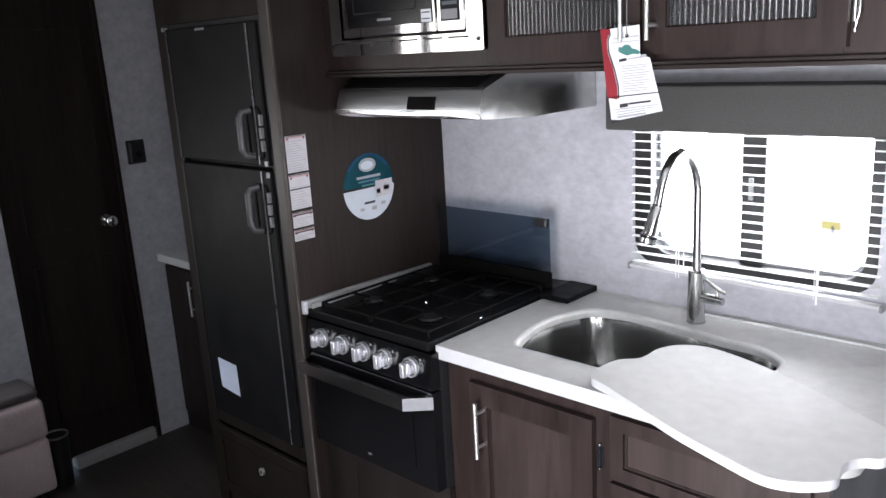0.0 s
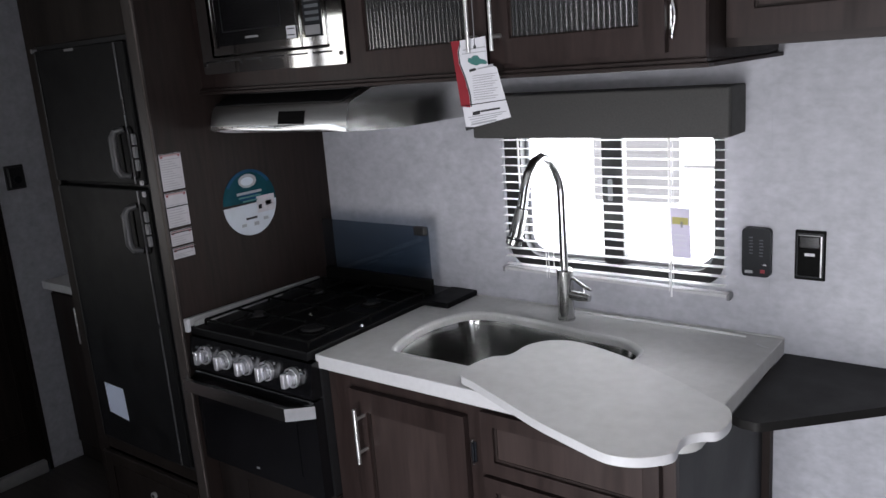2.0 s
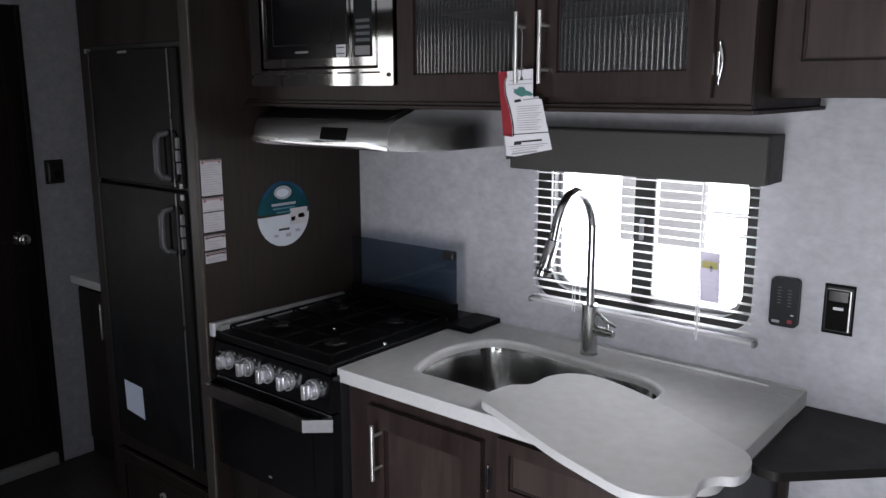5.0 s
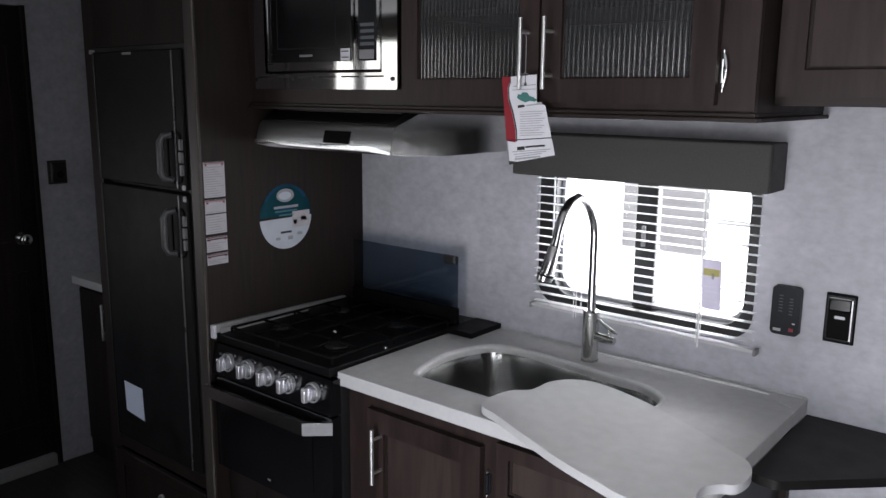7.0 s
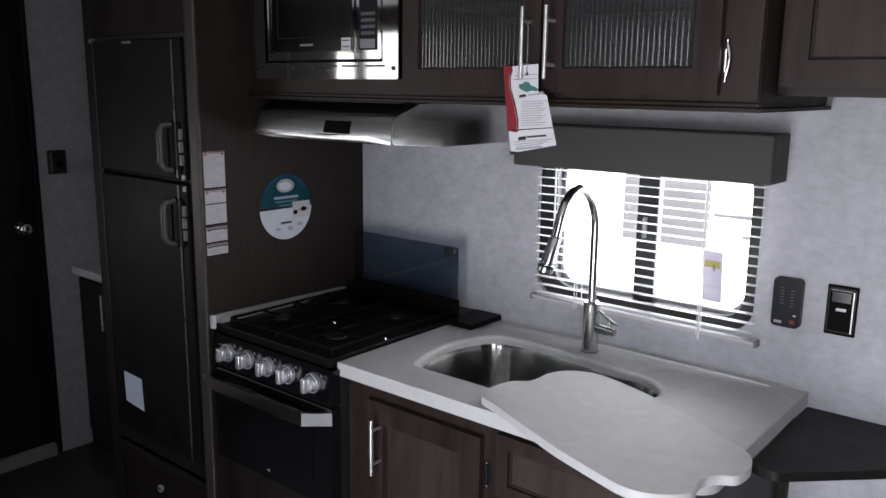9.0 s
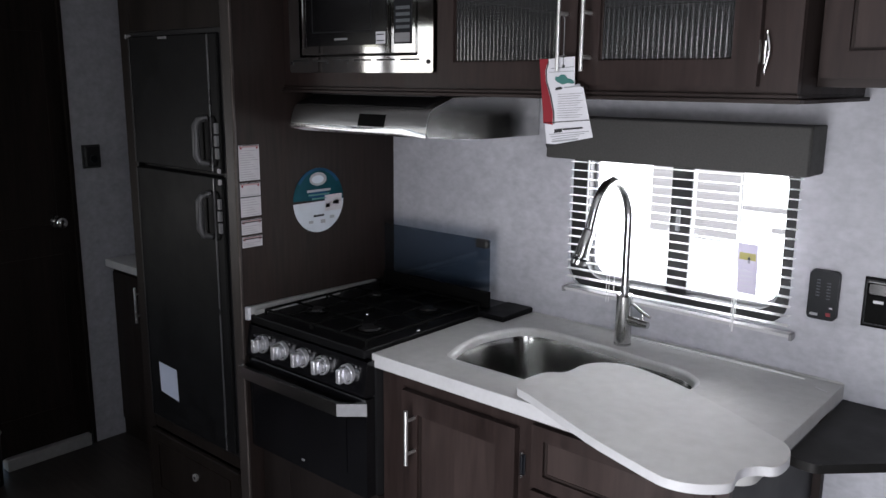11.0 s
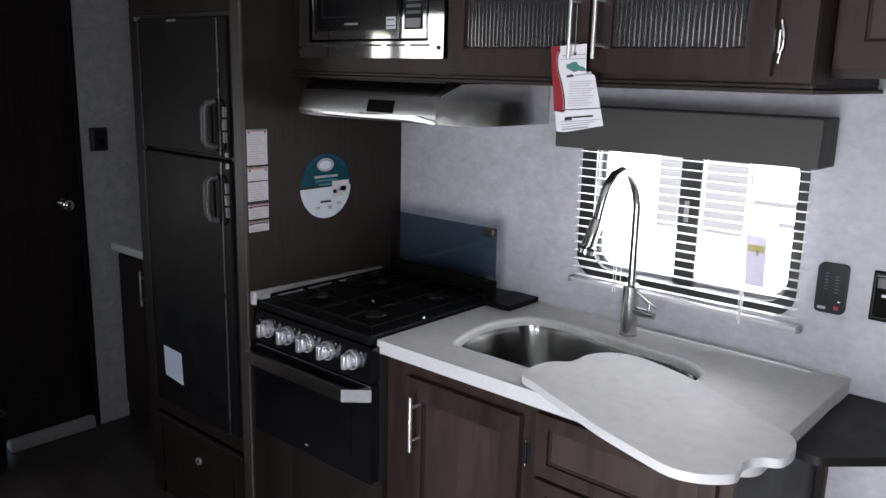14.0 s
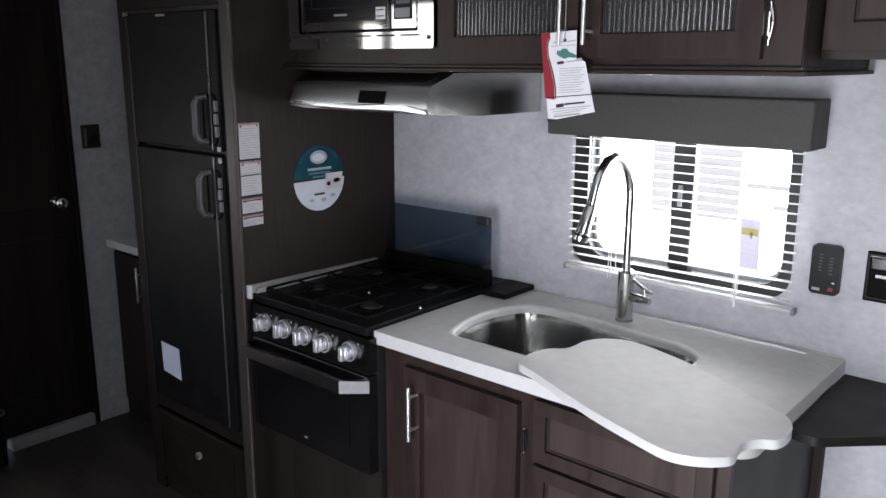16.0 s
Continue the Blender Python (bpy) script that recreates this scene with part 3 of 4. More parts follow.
# ---- stove ----
stove = thing("gas_range", -0.26, -0.33, 0.5, "black slide-in gas range with five silver knobs", "stove")
SX0, SX1 = XP + 0.006, 0.014
part("body", B(SX0, SX1, -0.635, -0.07, 0.482, 0.893), BLACK_M, stove)
part("cooktop", B(SX0, -0.006, -0.66, -0.05, 0.895, 0.922, bevel=0.004), ENAMEL, stove)
bm = bmesh.new()
prism(bm, [(-0.664, 0.892), (-0.638, 0.892), (-0.637, 0.79), (-0.674, 0.79), (-0.678, 0.80)], SX0, SX1 - 0.004, "x")
part("control_panel", bm, BLACK, stove)
for kx in (-0.451, -0.354, -0.26, -0.168, -0.062):
    z = 0.845
    circle = [(kx + 0.0285 * math.cos(k * math.tau / 32), z + 0.0285 * math.sin(k * math.tau / 32)) for k in range(32)]
    inner = [(kx + 0.0235 * math.cos(k * math.tau / 32), z + 0.0235 * math.sin(k * math.tau / 32)) for k in range(32)]
    part("knob_bezel", ring(bmesh.new(), circle, inner, -0.681, -0.668), KNOB, stove, "silver bezel ring", smooth=True)
    kn = part("knob", C((kx, -0.666, z), (kx, -0.693, z), 0.0205, 0.0195, n=28), KNOB, stove, "silver round knob", smooth=True)
    part("grip", B(kx - 0.0085, kx + 0.0085, -0.713, -0.6925, z - 0.0215, z + 0.0215, bevel=0.005, seg=3), KNOB, kn, smooth=True)
    part("mark", B(kx + 0.03, kx + 0.036, -0.6725, -0.6705, 0.869, 0.875), RUBBER, stove)
for mx in (-0.49, -0.025):
    part("panel_legend", B(mx - 0.006, mx + 0.006, -0.6735, -0.6705, 0.86, 0.866), GREY_KEY, stove)
od = part("oven_door", B(SX0 + 0.004, SX1 - 0.004, -0.672, -0.637, 0.486, 0.783, bevel=0.0012), BLACK, stove)
part("oven_window", B(SX0 + 0.075, SX1 - 0.085, -0.6745, -0.6725, 0.54, 0.71, bevel=0.0006), BLACK, od, "glossy black window")
part("oven_badge", B(-0.275, -0.262, -0.6745, -0.6725, 0.513, 0.519), RUBBER, od)
hb = [(-0.527, -0.6725), (-0.505, -0.728), (-0.048, -0.728), (0.013, -0.6725), (-0.007, -0.6725), (-0.052, -0.712), (-0.498, -0.712), (-0.512, -0.6725)]
hd = part("oven_handle", prism(bmesh.new(), hb, 0.738, 0.775), STEEL, od, "brushed steel oven handle with slanted ends")
end = prism(bmesh.new(), [(-0.048, -0.7295), (0.0145, -0.6732), (0.0133, -0.6728), (-0.048, -0.7283)], 0.7385, 0.7745)
part("handle_end", end, HANDLE_END, hd)
# burners and grates
for bx, by, r in ((-0.4, -0.5, 0.042), (-0.13, -0.52, 0.048), (-0.4, -0.24, 0.036), (-0.14, -0.25, 0.04)):
    bu = part("burner", C((bx, by, 0.922), (bx, by, 0.928), r, n=28), IRON, stove)
    part("burner_cap", C((bx, by, 0.928), (bx, by, 0.934), r * 0.72, r * 0.62, n=28), BLACK_M, bu, smooth=True)
# small chrome pins added where glints show on the cooktop
for bx, by in ((-0.252, -0.414), (-0.02, -0.427), (-0.428, -0.234)):
    part("glint_pin", C((bx, by, 0.922), (bx, by, 0.927), 0.0065, 0.005, n=12), CHROME, stove, "shiny pin added for a bright glint", smooth=True)
for gx0, gx1 in ((SX0 + 0.045, -0.272), (-0.262, -0.03)):
    bm = bmesh.new()
    y0, y1, z = -0.63, -0.125, 0.939
    tube(bm, [(gx0, y0, z), (gx1, y0, z), (gx1, y1, z), (gx0, y1, z), (gx0, y0 + 0.001, z)], 0.0042, 8)
    mx = (gx0 + gx1) / 2
    for by in (-0.51, -0.245):
        for dx, dy in ((1, 0), (-1, 0), (0, 1), (0, -1)):
            e = (gx1 if dx > 0 else gx0 if dx < 0 else mx, by + dy * 0.125, z)
            tube(bm, [(mx + dx * 0.025, by + dy * 0.025, z + 0.001), e], 0.0042, 8)
    tube(bm, [(gx0, -0.377, z), (gx1, -0.377, z)], 0.0042, 8)
    for x in (gx0, gx1):
        for y in (y0, -0.377, y1):
            cyl(bm, (x, y, 0.9215), (x, y, z), 0.004, n=8)
    part("grate", bm, IRON, stove, "black wire pot grate", smooth=True)
ld = part("glass_lid", B(-0.49, -0.013, -0.098, -0.092, 0.975, 1.149, bevel=0.002), SMOKE, stove, "upright smoked glass cover")
part("lid_rail", B(-0.49, -0.013, -0.104, -0.086, 0.924, 0.976, bevel=0.002), IRON, ld)
part("lid_clip", B(-0.066, -0.017, -0.108, -0.088, 1.12, 1.15, bevel=0.006), BLACK_M, ld)
part("rear_trim", B(-0.005, 0.098, -0.165, -0.004, 0.9115, 0.929, bevel=0.003), ENAMEL, stove)
part("rear_shelf", B(SX0, -0.006, -0.085, -0.004, 0.895, 0.925), BLACK_M, stove)
strip = thing("counter_strip", XP, -0.4, 0.9, "narrow pale metal trim strip beside the stove", "trim", kind="structure")
part("strip", prism(bmesh.new(), [(-0.662, 0.922), (-0.662, 0.947), (-0.108, 0.9365), (-0.108, 0.9225)], XP + 0.001, XP + 0.017, "x"), STRIP, strip)
part("end_cap", B(XP, XP + 0.019, -0.675, -0.6625, 0.905, 0.948, bevel=0.003), PAPER, strip, "white end cap")
part("ledge", prism(bmesh.new(), [(-0.655, 0.9225), (-0.655, 0.939), (-0.3, 0.9265), (-0.3, 0.9225)], XP + 0.026, XP + 0.032, "x"), STRIP, strip)
ub = thing("cabinet_below_stove", -0.26, -0.33, 0, "dark brown wood cabinet panel below the oven", "cabinet")
part("front_panel", B(SX0, SX1, -0.628, -0.61, 0.0, 0.479), PLINTH, ub)
part("panel_line", B(-0.4, -0.392, -0.6305, -0.6282, 0.06, 0.42), PLINTH, ub)

# ---- base cabinet under the sink ----
YF = -0.612
base = thing("sink_base_cabinet", 0.5, -0.3, 0, "dark brown wood base cabinet with one door and drawers", "cabinet")
part("end_panel", B(0.985, 1.003, YF + 0.019, -0.002, 0, 0.871), GREY_PANEL, base, "plain charcoal grey end panel")
part("scribe_strip", B(1.0035, 1.024, -0.03, -0.0015, 0, 0.855), WOOD_TALL, base)
part("side", B(0.02, 0.036, YF + 0.019, -0.002, 0, 0.871), WOOD, base)
bm = B(0.018, 0.1, YF, YF + 0.018, 0.09, 0.871)
box(bm, 0.48, 0.545, YF, YF + 0.018, 0.09, 0.871)
box(bm, 0.97, 1.003, YF, YF + 0.018, 0.09, 0.871)
box(bm, 0.1005, 0.4795, YF, YF + 0.018, 0.825, 0.871)
box(bm, 0.5455, 0.9695, YF, YF + 0.018, 0.84, 0.871)
box(bm, 0.5455, 0.9695, YF, YF + 0.018, 0.69, 0.715)
box(bm, 0.1005, 0.9695, YF + 0.001, YF + 0.018, 0.09, 0.13)
part("face_frame", bm, WOOD, base)
part("toe_kick", B(0.02, 0.985, -0.56, -0.545, 0, 0.089), BLACK_M, base)
part("inside_back", B(0.04, 0.98, -0.5, -0.49, 0.1, 0.74), BLACK_M, base)
d = panel_door("cabinet_door", 0.108, 0.487, 0.12, 0.832, YF - 0.021, base, 0.058)
bar_handle(0.157, 0.639, 0.794, YF - 0.021, d)
plate_hinge(0.5, 0.703, 0.773, YF - 0.0012, d)
plate_hinge(0.497, 0.18, 0.25, YF - 0.0012, d)
for z0, z1 in ((0.7, 0.858), (0.42, 0.69), (0.13, 0.41)):
    panel_door("drawer_front", 0.535, 0.975, z0, z1, YF - 0.021, base, 0.034)

# worktop with the sink cut-out
XR, YW, ZT = 1.043, -0.634, 0.91
sink_pts = [(0.181, -0.506), (0.156, -0.456), (0.138, -0.39), (0.131, -0.33), (0.137, -0.27), (0.152, -0.221), (0.184, -0.164), (0.261, -0.141), (0.361, -0.144), (0.46, -0.154), (0.594, -0.176), (0.678, -0.182), (0.733, -0.213), (0.764, -0.257), (0.762, -0.36), (0.742, -0.45), (0.69, -0.5), (0.56, -0.513), (0.41, -0.511), (0.31, -0.511), (0.235, -0.512)]
loop = smooth_loop(sink_pts, 3)
scx, scy = 0.45, -0.34


def border(loop, x0, x1, y0, y1):
    out = []
    for x, y in loop:
        dx, dy = x - scx, y - scy
        s = min((x1 - scx if dx > 0 else scx - x0) / max(abs(dx), 1e-6), (y1 - scy if dy > 0 else scy - y0) / max(abs(dy), 1e-6))
        out.append((scx + dx * s, scy + dy * s))
    for c in ((x0, y0), (x0, y1), (x1, y0), (x1, y1)):
        k = min(range(len(out)), key=lambda i: (out[i][0] - c[0]) ** 2 + (out[i][1] - c[1]) ** 2)
        out[k] = c
    return out


top = thing("worktop", 0.5, -0.3, 0.87, "grey solid-surface worktop with an undermount sink opening", "worktop")
bm = bmesh.new()
rim = [(scx + (x - scx) * 1.04, scy + (y - scy) * 1.062) for x, y in loop]
ring(bm, border(rim, 0.09, 0.83, -0.58, -0.09), rim, ZT - 0.022, ZT, "z")
box(bm, 0.0, 0.0901, YW, -0.001, ZT - 0.037, ZT)
box(bm, 0.0901, 0.8299, YW, -0.5799, ZT - 0.037, ZT)
box(bm, 0.0901, 0.8299, -0.0901, -0.001, ZT - 0.037, ZT)
RC = 0.05
corner = [(XR - RC + RC * math.sin(radians(a)), YW + RC - RC * math.cos(radians(a))) for a in range(0, 91, 9)]
prism(bm, [(0.8299, YW)] + corner + [(XR, -0.001), (0.8299, -0.001)], ZT - 0.037, ZT)
bmesh.ops.remove_doubles(bm, verts=bm.verts[:], dist=0.0002)
part("slab", bm, COUNTER, top)
# light on the front edge is put into its paler colour
part("front_edge", B(-0.0005, XR - RC, YW - 0.004, YW + 0.0, ZT - 0.038, ZT + 0.0004, bevel=0.0015), LIT_EDGE, top, "front edge painted paler, as if lit")
outer = [(XR - RC + (RC + 0.004) * math.sin(radians(a)), YW + RC - (RC + 0.004) * math.cos(radians(a))) for a in range(0, 91, 9)]
part("corner_edge", prism(bmesh.new(), outer + corner[::-1], ZT - 0.038, ZT + 0.0004), COUNTER, top, smooth=True)
part("end_edge", B(XR, XR + 0.004, YW + RC, -0.001, ZT - 0.038, ZT + 0.0004, bevel=0.0015), COUNTER, top)
part("caulk_bead", tube(bmesh.new(), [(0.1, -0.004, ZT + 0.001), (XR, -0.004, ZT + 0.001)], 0.0032, 8), COUNTER, top, smooth=True)
part("rear_lip", tube(bmesh.new(), [(0.46, -0.026, ZT), (0.6, -0.026, ZT + 0.0005), (0.9, -0.028, ZT + 0.0005), (0.96, -0.03, ZT - 0.002)], 0.0045, 10), GLOSS_EDGE, top, "glossy raised rear bead", smooth=True)
for k in range(5):
    part("chip", C((1.001 + 0.007 * k, -0.071 - 0.004 * k, ZT - 0.0005), (1.001 + 0.007 * k, -0.071 - 0.004 * k, ZT + 0.0005), 0.0022 - 0.0004 * (k % 2), n=8), PAPER, top)
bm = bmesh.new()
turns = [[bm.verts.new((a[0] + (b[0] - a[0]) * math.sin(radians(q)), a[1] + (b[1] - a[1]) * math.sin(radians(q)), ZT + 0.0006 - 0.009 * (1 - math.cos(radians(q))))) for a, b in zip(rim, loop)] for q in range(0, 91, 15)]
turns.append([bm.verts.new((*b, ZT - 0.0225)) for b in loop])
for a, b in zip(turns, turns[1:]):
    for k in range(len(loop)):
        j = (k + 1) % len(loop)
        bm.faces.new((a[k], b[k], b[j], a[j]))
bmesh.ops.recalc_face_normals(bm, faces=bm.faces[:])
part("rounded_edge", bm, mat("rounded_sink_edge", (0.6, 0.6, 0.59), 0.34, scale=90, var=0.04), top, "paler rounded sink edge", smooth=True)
sink = thing("sink", scx, scy, 0.72, "brushed stainless steel undermount kitchen sink", "sink")
bm = bmesh.new()
levels = [(1.03, ZT - 0.0228), (1.003, ZT - 0.0228), (0.985, ZT - 0.04), (0.965, 0.78), (0.93, 0.748), (0.86, 0.738), (0.1, 0.732)]
rows = [[bm.verts.new((scx + (x - scx) * s, scy + (y - scy) * s, z)) for x, y in loop] for s, z in levels]
for a, b in zip(rows, rows[1:]):
    for k in range(len(loop)):
        j = (k + 1) % len(loop)
        bm.faces.new((a[k], b[k], b[j], a[j]))
bm.faces.new(rows[-1])
part("bowl", bm, STEEL_DARK, sink, smooth=True)
part("drain", C((scx, scy, 0.7325), (scx, scy, 0.737), 0.045, n=28), CHROME, sink, "round steel drain")

# sink cover board laid half over the sink and past the worktop's edge
bpts = [(0.478, -0.617), (0.462, -0.573), (0.465, -0.52), (0.478, -0.484), (0.507, -0.458), (0.513, -0.42), (0.514, -0.378), (0.54, -0.328), (0.593, -0.301), (0.661, -0.307), (0.767, -0.341), (0.855, -0.382), (0.937, -0.424),
        (1.02, -0.474), (1.068, -0.502), (1.091, -0.543), (1.096, -0.587), (1.088, -0.622), (1.066, -0.636), (1.047, -0.66), (1.042, -0.69), (1.05, -0.731), (1.038, -0.757),
        (1.004, -0.786), (0.967, -0.8), (0.93, -0.799), (0.861, -0.777), (0.766, -0.744), (0.69, -0.711), (0.602, -0.671), (0.53, -0.638)]
bl = smooth_loop(bpts, 3)
board = thing("sink_cover_board", 0.77, -0.54, ZT, "grey solid-surface sink cover board lying askew on the worktop", "cutting board")
part("board", prism(bmesh.new(), bl, ZT + 0.0018, ZT + 0.022), BOARD, board, smooth=True)
bcx, bcy = 0.78, -0.55
# band round the board, paler to show light falling on its edge
part("lit_band", ring(bmesh.new(), [(bcx + (x - bcx) * 1.002, bcy + (y - bcy) * 1.002) for x, y in bl], [(bcx + (x - bcx) * 0.997, bcy + (y - bcy) * 0.997) for x, y in bl], ZT + 0.0025, ZT + 0.0208, "z"), LIT_EDGE, board, "edge band painted paler, as if lit", smooth=True)

# ---- tap ----
tap = thing("kitchen_tap", 0.466, -0.095, ZT, "satin nickel gooseneck kitchen tap with pull-down head", "tap")
tx, ty = 0.474, -0.095
bm = C((tx, ty, ZT), (tx, ty, ZT + 0.005), 0.0252, n=28)
cyl(bm, (tx, ty, ZT + 0.006), (tx, ty, 1.055), 0.0236, 0.0234, n=28)
cyl(bm, (tx, ty, 1.0552), (tx, ty, 1.06), 0.0233, 0.02, n=28)
part("base", bm, NICKEL, tap, smooth=True)
arc = [(tx, ty, 1.05), (tx, ty, 1.17), (tx, ty, 1.28), (0.474, -0.103, 1.315), (0.473, -0.122, 1.35), (0.471, -0.15, 1.378), (0.467, -0.185, 1.389), (0.462, -0.215, 1.379), (0.457, -0.238, 1.352), (0.453, -0.252, 1.315), (0.448, -0.262, 1.265)]
part("spout", tube(bmesh.new(), arc, 0.0128, 18), NICKEL, tap, smooth=True)
end = Vector(arc[-1])
d0 = (Vector((0.428, -0.282, 1.168)) - end).normalized()
p = [end + d0 * k for k in (-0.002, 0.004, 0.006, 0.075, 0.078, 0.097)]
part("spray_head", tube(bmesh.new(), p, [0.0145, 0.0145, 0.016, 0.0185, 0.0225, 0.022], 20), NICKEL, tap, smooth=True)
part("collar_ring", C(p[0] - d0 * 0.0005, p[0] + d0 * 0.0025, 0.0152, n=20), BLACK_M, tap)
part("spray_band", C(p[4] + d0 * 0.001, p[4] + d0 * 0.007, 0.0228, n=22), GRAPHITE, tap, "dark rubber band", smooth=True)
part("spray_face", C(p[-1], p[-1] + d0 * 0.004, 0.019, n=20), BLACK_M, tap)
lv = part("lever_hub", C((tx + 0.018, ty - 0.002, 0.986), (tx + 0.056, ty - 0.003, 0.984), 0.0135, n=24), NICKEL, tap, smooth=True)
part("lever_cap", C((tx + 0.0565, ty - 0.003, 0.984), (tx + 0.078, ty - 0.004, 0.983), 0.0112, 0.0105, n=22), NICKEL, lv, smooth=True)
part("lever_pin", C((tx + 0.062, ty - 0.003, 0.99), (tx + 0.06, ty - 0.002, 1.013), 0.0042, n=12), NICKEL, lv, smooth=True)
blade = [(tx + 0.024, ty + 0.001, 1.036), (tx + 0.042, ty, 1.024), (tx + 0.062, ty - 0.001, 1.013), (tx + 0.083, ty - 0.002, 1.006)]
part("lever", tube(bmesh.new(), blade, [0.0035, 0.0045, 0.005, 0.0042], 12), NICKEL, lv, smooth=True)

# ---- corner shelf right of the worktop ----
nose = [(1.098 + 0.027 * math.cos(radians(a)), -0.397 + 0.027 * math.sin(radians(a))) for a in range(-100, -44, 8)]
sh = [(1.048, -0.002), (1.048, -0.412), (1.07, -0.422)] + nose + [(1.512, -0.0275), (1.512, -0.002)]
shelf = thing("corner_shelf", 1.2, -0.1, 0.85, "dark brown laminate corner shelf fixed beside the worktop", "shelf")
part("board", prism(bmesh.new(), sh, 0.85, 0.87), SHELF, shelf)
front = [(1.048, -0.4125), (1.07, -0.4225)] + [(x, y - 0.0005) for x, y in nose] + [(1.512, -0.028)]
part("edge_strip", prism(bmesh.new(), front + [(x + 0.0008, y - 0.0014) for x, y in front[::-1]], 0.8495, 0.8703), SHELF, shelf, smooth=True)
part("bracket", C((1.075, -0.39, 0.838), (1.075, -0.39, 0.8494), 0.012), BLACK_M, shelf)

# ---- window, blind and valance ----
win = thing("window_1", 0.56, 0.04, 1.03, "black-framed sliding trailer window with rounded corners", "window", kind="structure")
o, i = rounded(WX0 + 0.001, WX1 - 0.001, WZ0 + 0.001, WZ1 - 0.001, 0.074, 8), rounded(WX0 + 0.058, WX1 - 0.03, WZ0 + 0.036, WZ1 - 0.025, 0.06, 8)
part("window_frame", ring(bmesh.new(), o, i, 0.012, 0.055, "y"), BLACK_M, win, "black rounded frame")
i2 = rounded(WX0 + 0.068, WX1 - 0.04, WZ0 + 0.048, WZ1 - 0.03, 0.055, 8)
part("glazing_bead", ring(bmesh.new(), i, i2, 0.045, 0.052, "y"), RUBBER, win)
part("mullion", B(0.54, 0.603, 0.02, 0.05, WZ0 + 0.038, WZ1 - 0.026, bevel=0.003), BLACK_M, win)
part("latch", B(0.562, 0.574, 0.01, 0.0195, 1.24, 1.3, bevel=0.002), RUBBER, win)
for x0, x1 in ((WX0 + 0.061, 0.5395), (0.6035, WX1 - 0.033)):
    g = part("pane", B(x0, x1, 0.04, 0.043, WZ0 + 0.042, WZ1 - 0.028), PANE, win)
    g.visible_shadow = False
blind = thing("mini_blind", 0.56, -0.03, 1.0, "white horizontal mini blind, slats open", "blind", grow=(1, 1))
for k in range(16):
    z = 1.038 + 0.0247 * k
    bm = bmesh.new()
    ys = [(-0.0425, 0.0), (-0.036, 0.0014), (-0.03, 0.0019), (-0.024, 0.0014), (-0.0175, 0.0)]
    f, b = [[bm.verts.new((x, y, z + h + dz)) for x in (0.239, 0.894)] for y, h in ys for dz in (0.0,)], None
    for p, q in zip(f, f[1:]):
        bm.faces.new((p[0], p[1], q[1], q[0]))
    bmesh.ops.solidify(bm, geom=bm.faces[:], thickness=0.0009)
    part("slat", bm, SLAT, blind)
part("bottom_rail", prism(bmesh.new(), [(0.232, 1.0205), (0.903, 1.011), (0.903, 1.019), (0.232, 1.0285)], -0.044, -0.018, "y"), BLIND_RAIL, blind)
part("head_rail", B(0.222, 0.9, -0.05, -0.014, 1.425, 1.45, bevel=0.002), SLAT, blind)
for x in (0.388, 0.75):
    part("ladder_cord", tube(bmesh.new(), [(x, -0.0445, 1.01), (x, -0.0445, 1.43)], 0.0011, 6), SLAT, blind)
    part("ladder_cord", tube(bmesh.new(), [(x, -0.0155, 1.01), (x, -0.0155, 1.43)], 0.0011, 6), SLAT, blind)
part("tilt_wand", tube(bmesh.new(), [(0.308, -0.052, 1.2), (0.308, -0.052, 1.42)], 0.0028, 8), SLAT, blind)
part("pull_cord", tube(bmesh.new(), [(0.758, -0.05, 1.0), (0.756, -0.05, 1.42)], 0.0026, 8), SLAT, blind)
part("ladder_cord", tube(bmesh.new(), [(0.381, -0.046, 1.01), (0.381, -0.046, 1.43)], 0.0011, 6), SLAT, blind)
for x, z in ((0.231, 1.014), (0.9035, 1.004)):
    part("rail_cap", B(x - 0.004, x + 0.004, -0.046, -0.016, z, z + 0.017, bevel=0.002), RUBBER, blind, "grey end cap")
val = thing("window_valance", 0.56, -0.06, 1.415, "charcoal fabric-covered box valance above the window", "valance", grow=(1, 1))
part("front_board", B(0.204, 0.93, -0.122, -0.108, 1.424, 1.542, bevel=0.0065, seg=3), VALANCE, val, smooth=True)
part("end_board", B(0.916, 0.93, -0.1075, -0.001, 1.424, 1.542, bevel=0.004), VALANCE, val)
part("end_board", B(0.204, 0.218, -0.1075, -0.001, 1.424, 1.542, bevel=0.004), VALANCE, val)
part("top_board", B(0.2185, 0.9155, -0.1075, -0.001, 1.529, 1.541), VALANCE, val)
tg = thing("window_tag", 0.75, -0.05, 1.1, "white and yellow paper tag hanging at the window blind", "tag")
TAGP = bpy.data.materials.new("backlit_paper")
TAGP.use_nodes = True
n, l = TAGP.node_tree.nodes, TAGP.node_tree.links
trl, dif, add = n.new("ShaderNodeBsdfTranslucent"), n.new("ShaderNodeBsdfDiffuse"), n.new("ShaderNodeAddShader")
trl.inputs[0].default_value, dif.inputs[0].default_value = (0.2, 0.193, 0.22, 1), (0.45, 0.44, 0.485, 1)
l.new(trl.outputs[0], add.inputs[0]), l.new(dif.outputs[0], add.inputs[1])
l.new(add.outputs[0], n["Material Output"].inputs[0])
TAGY = -0.056


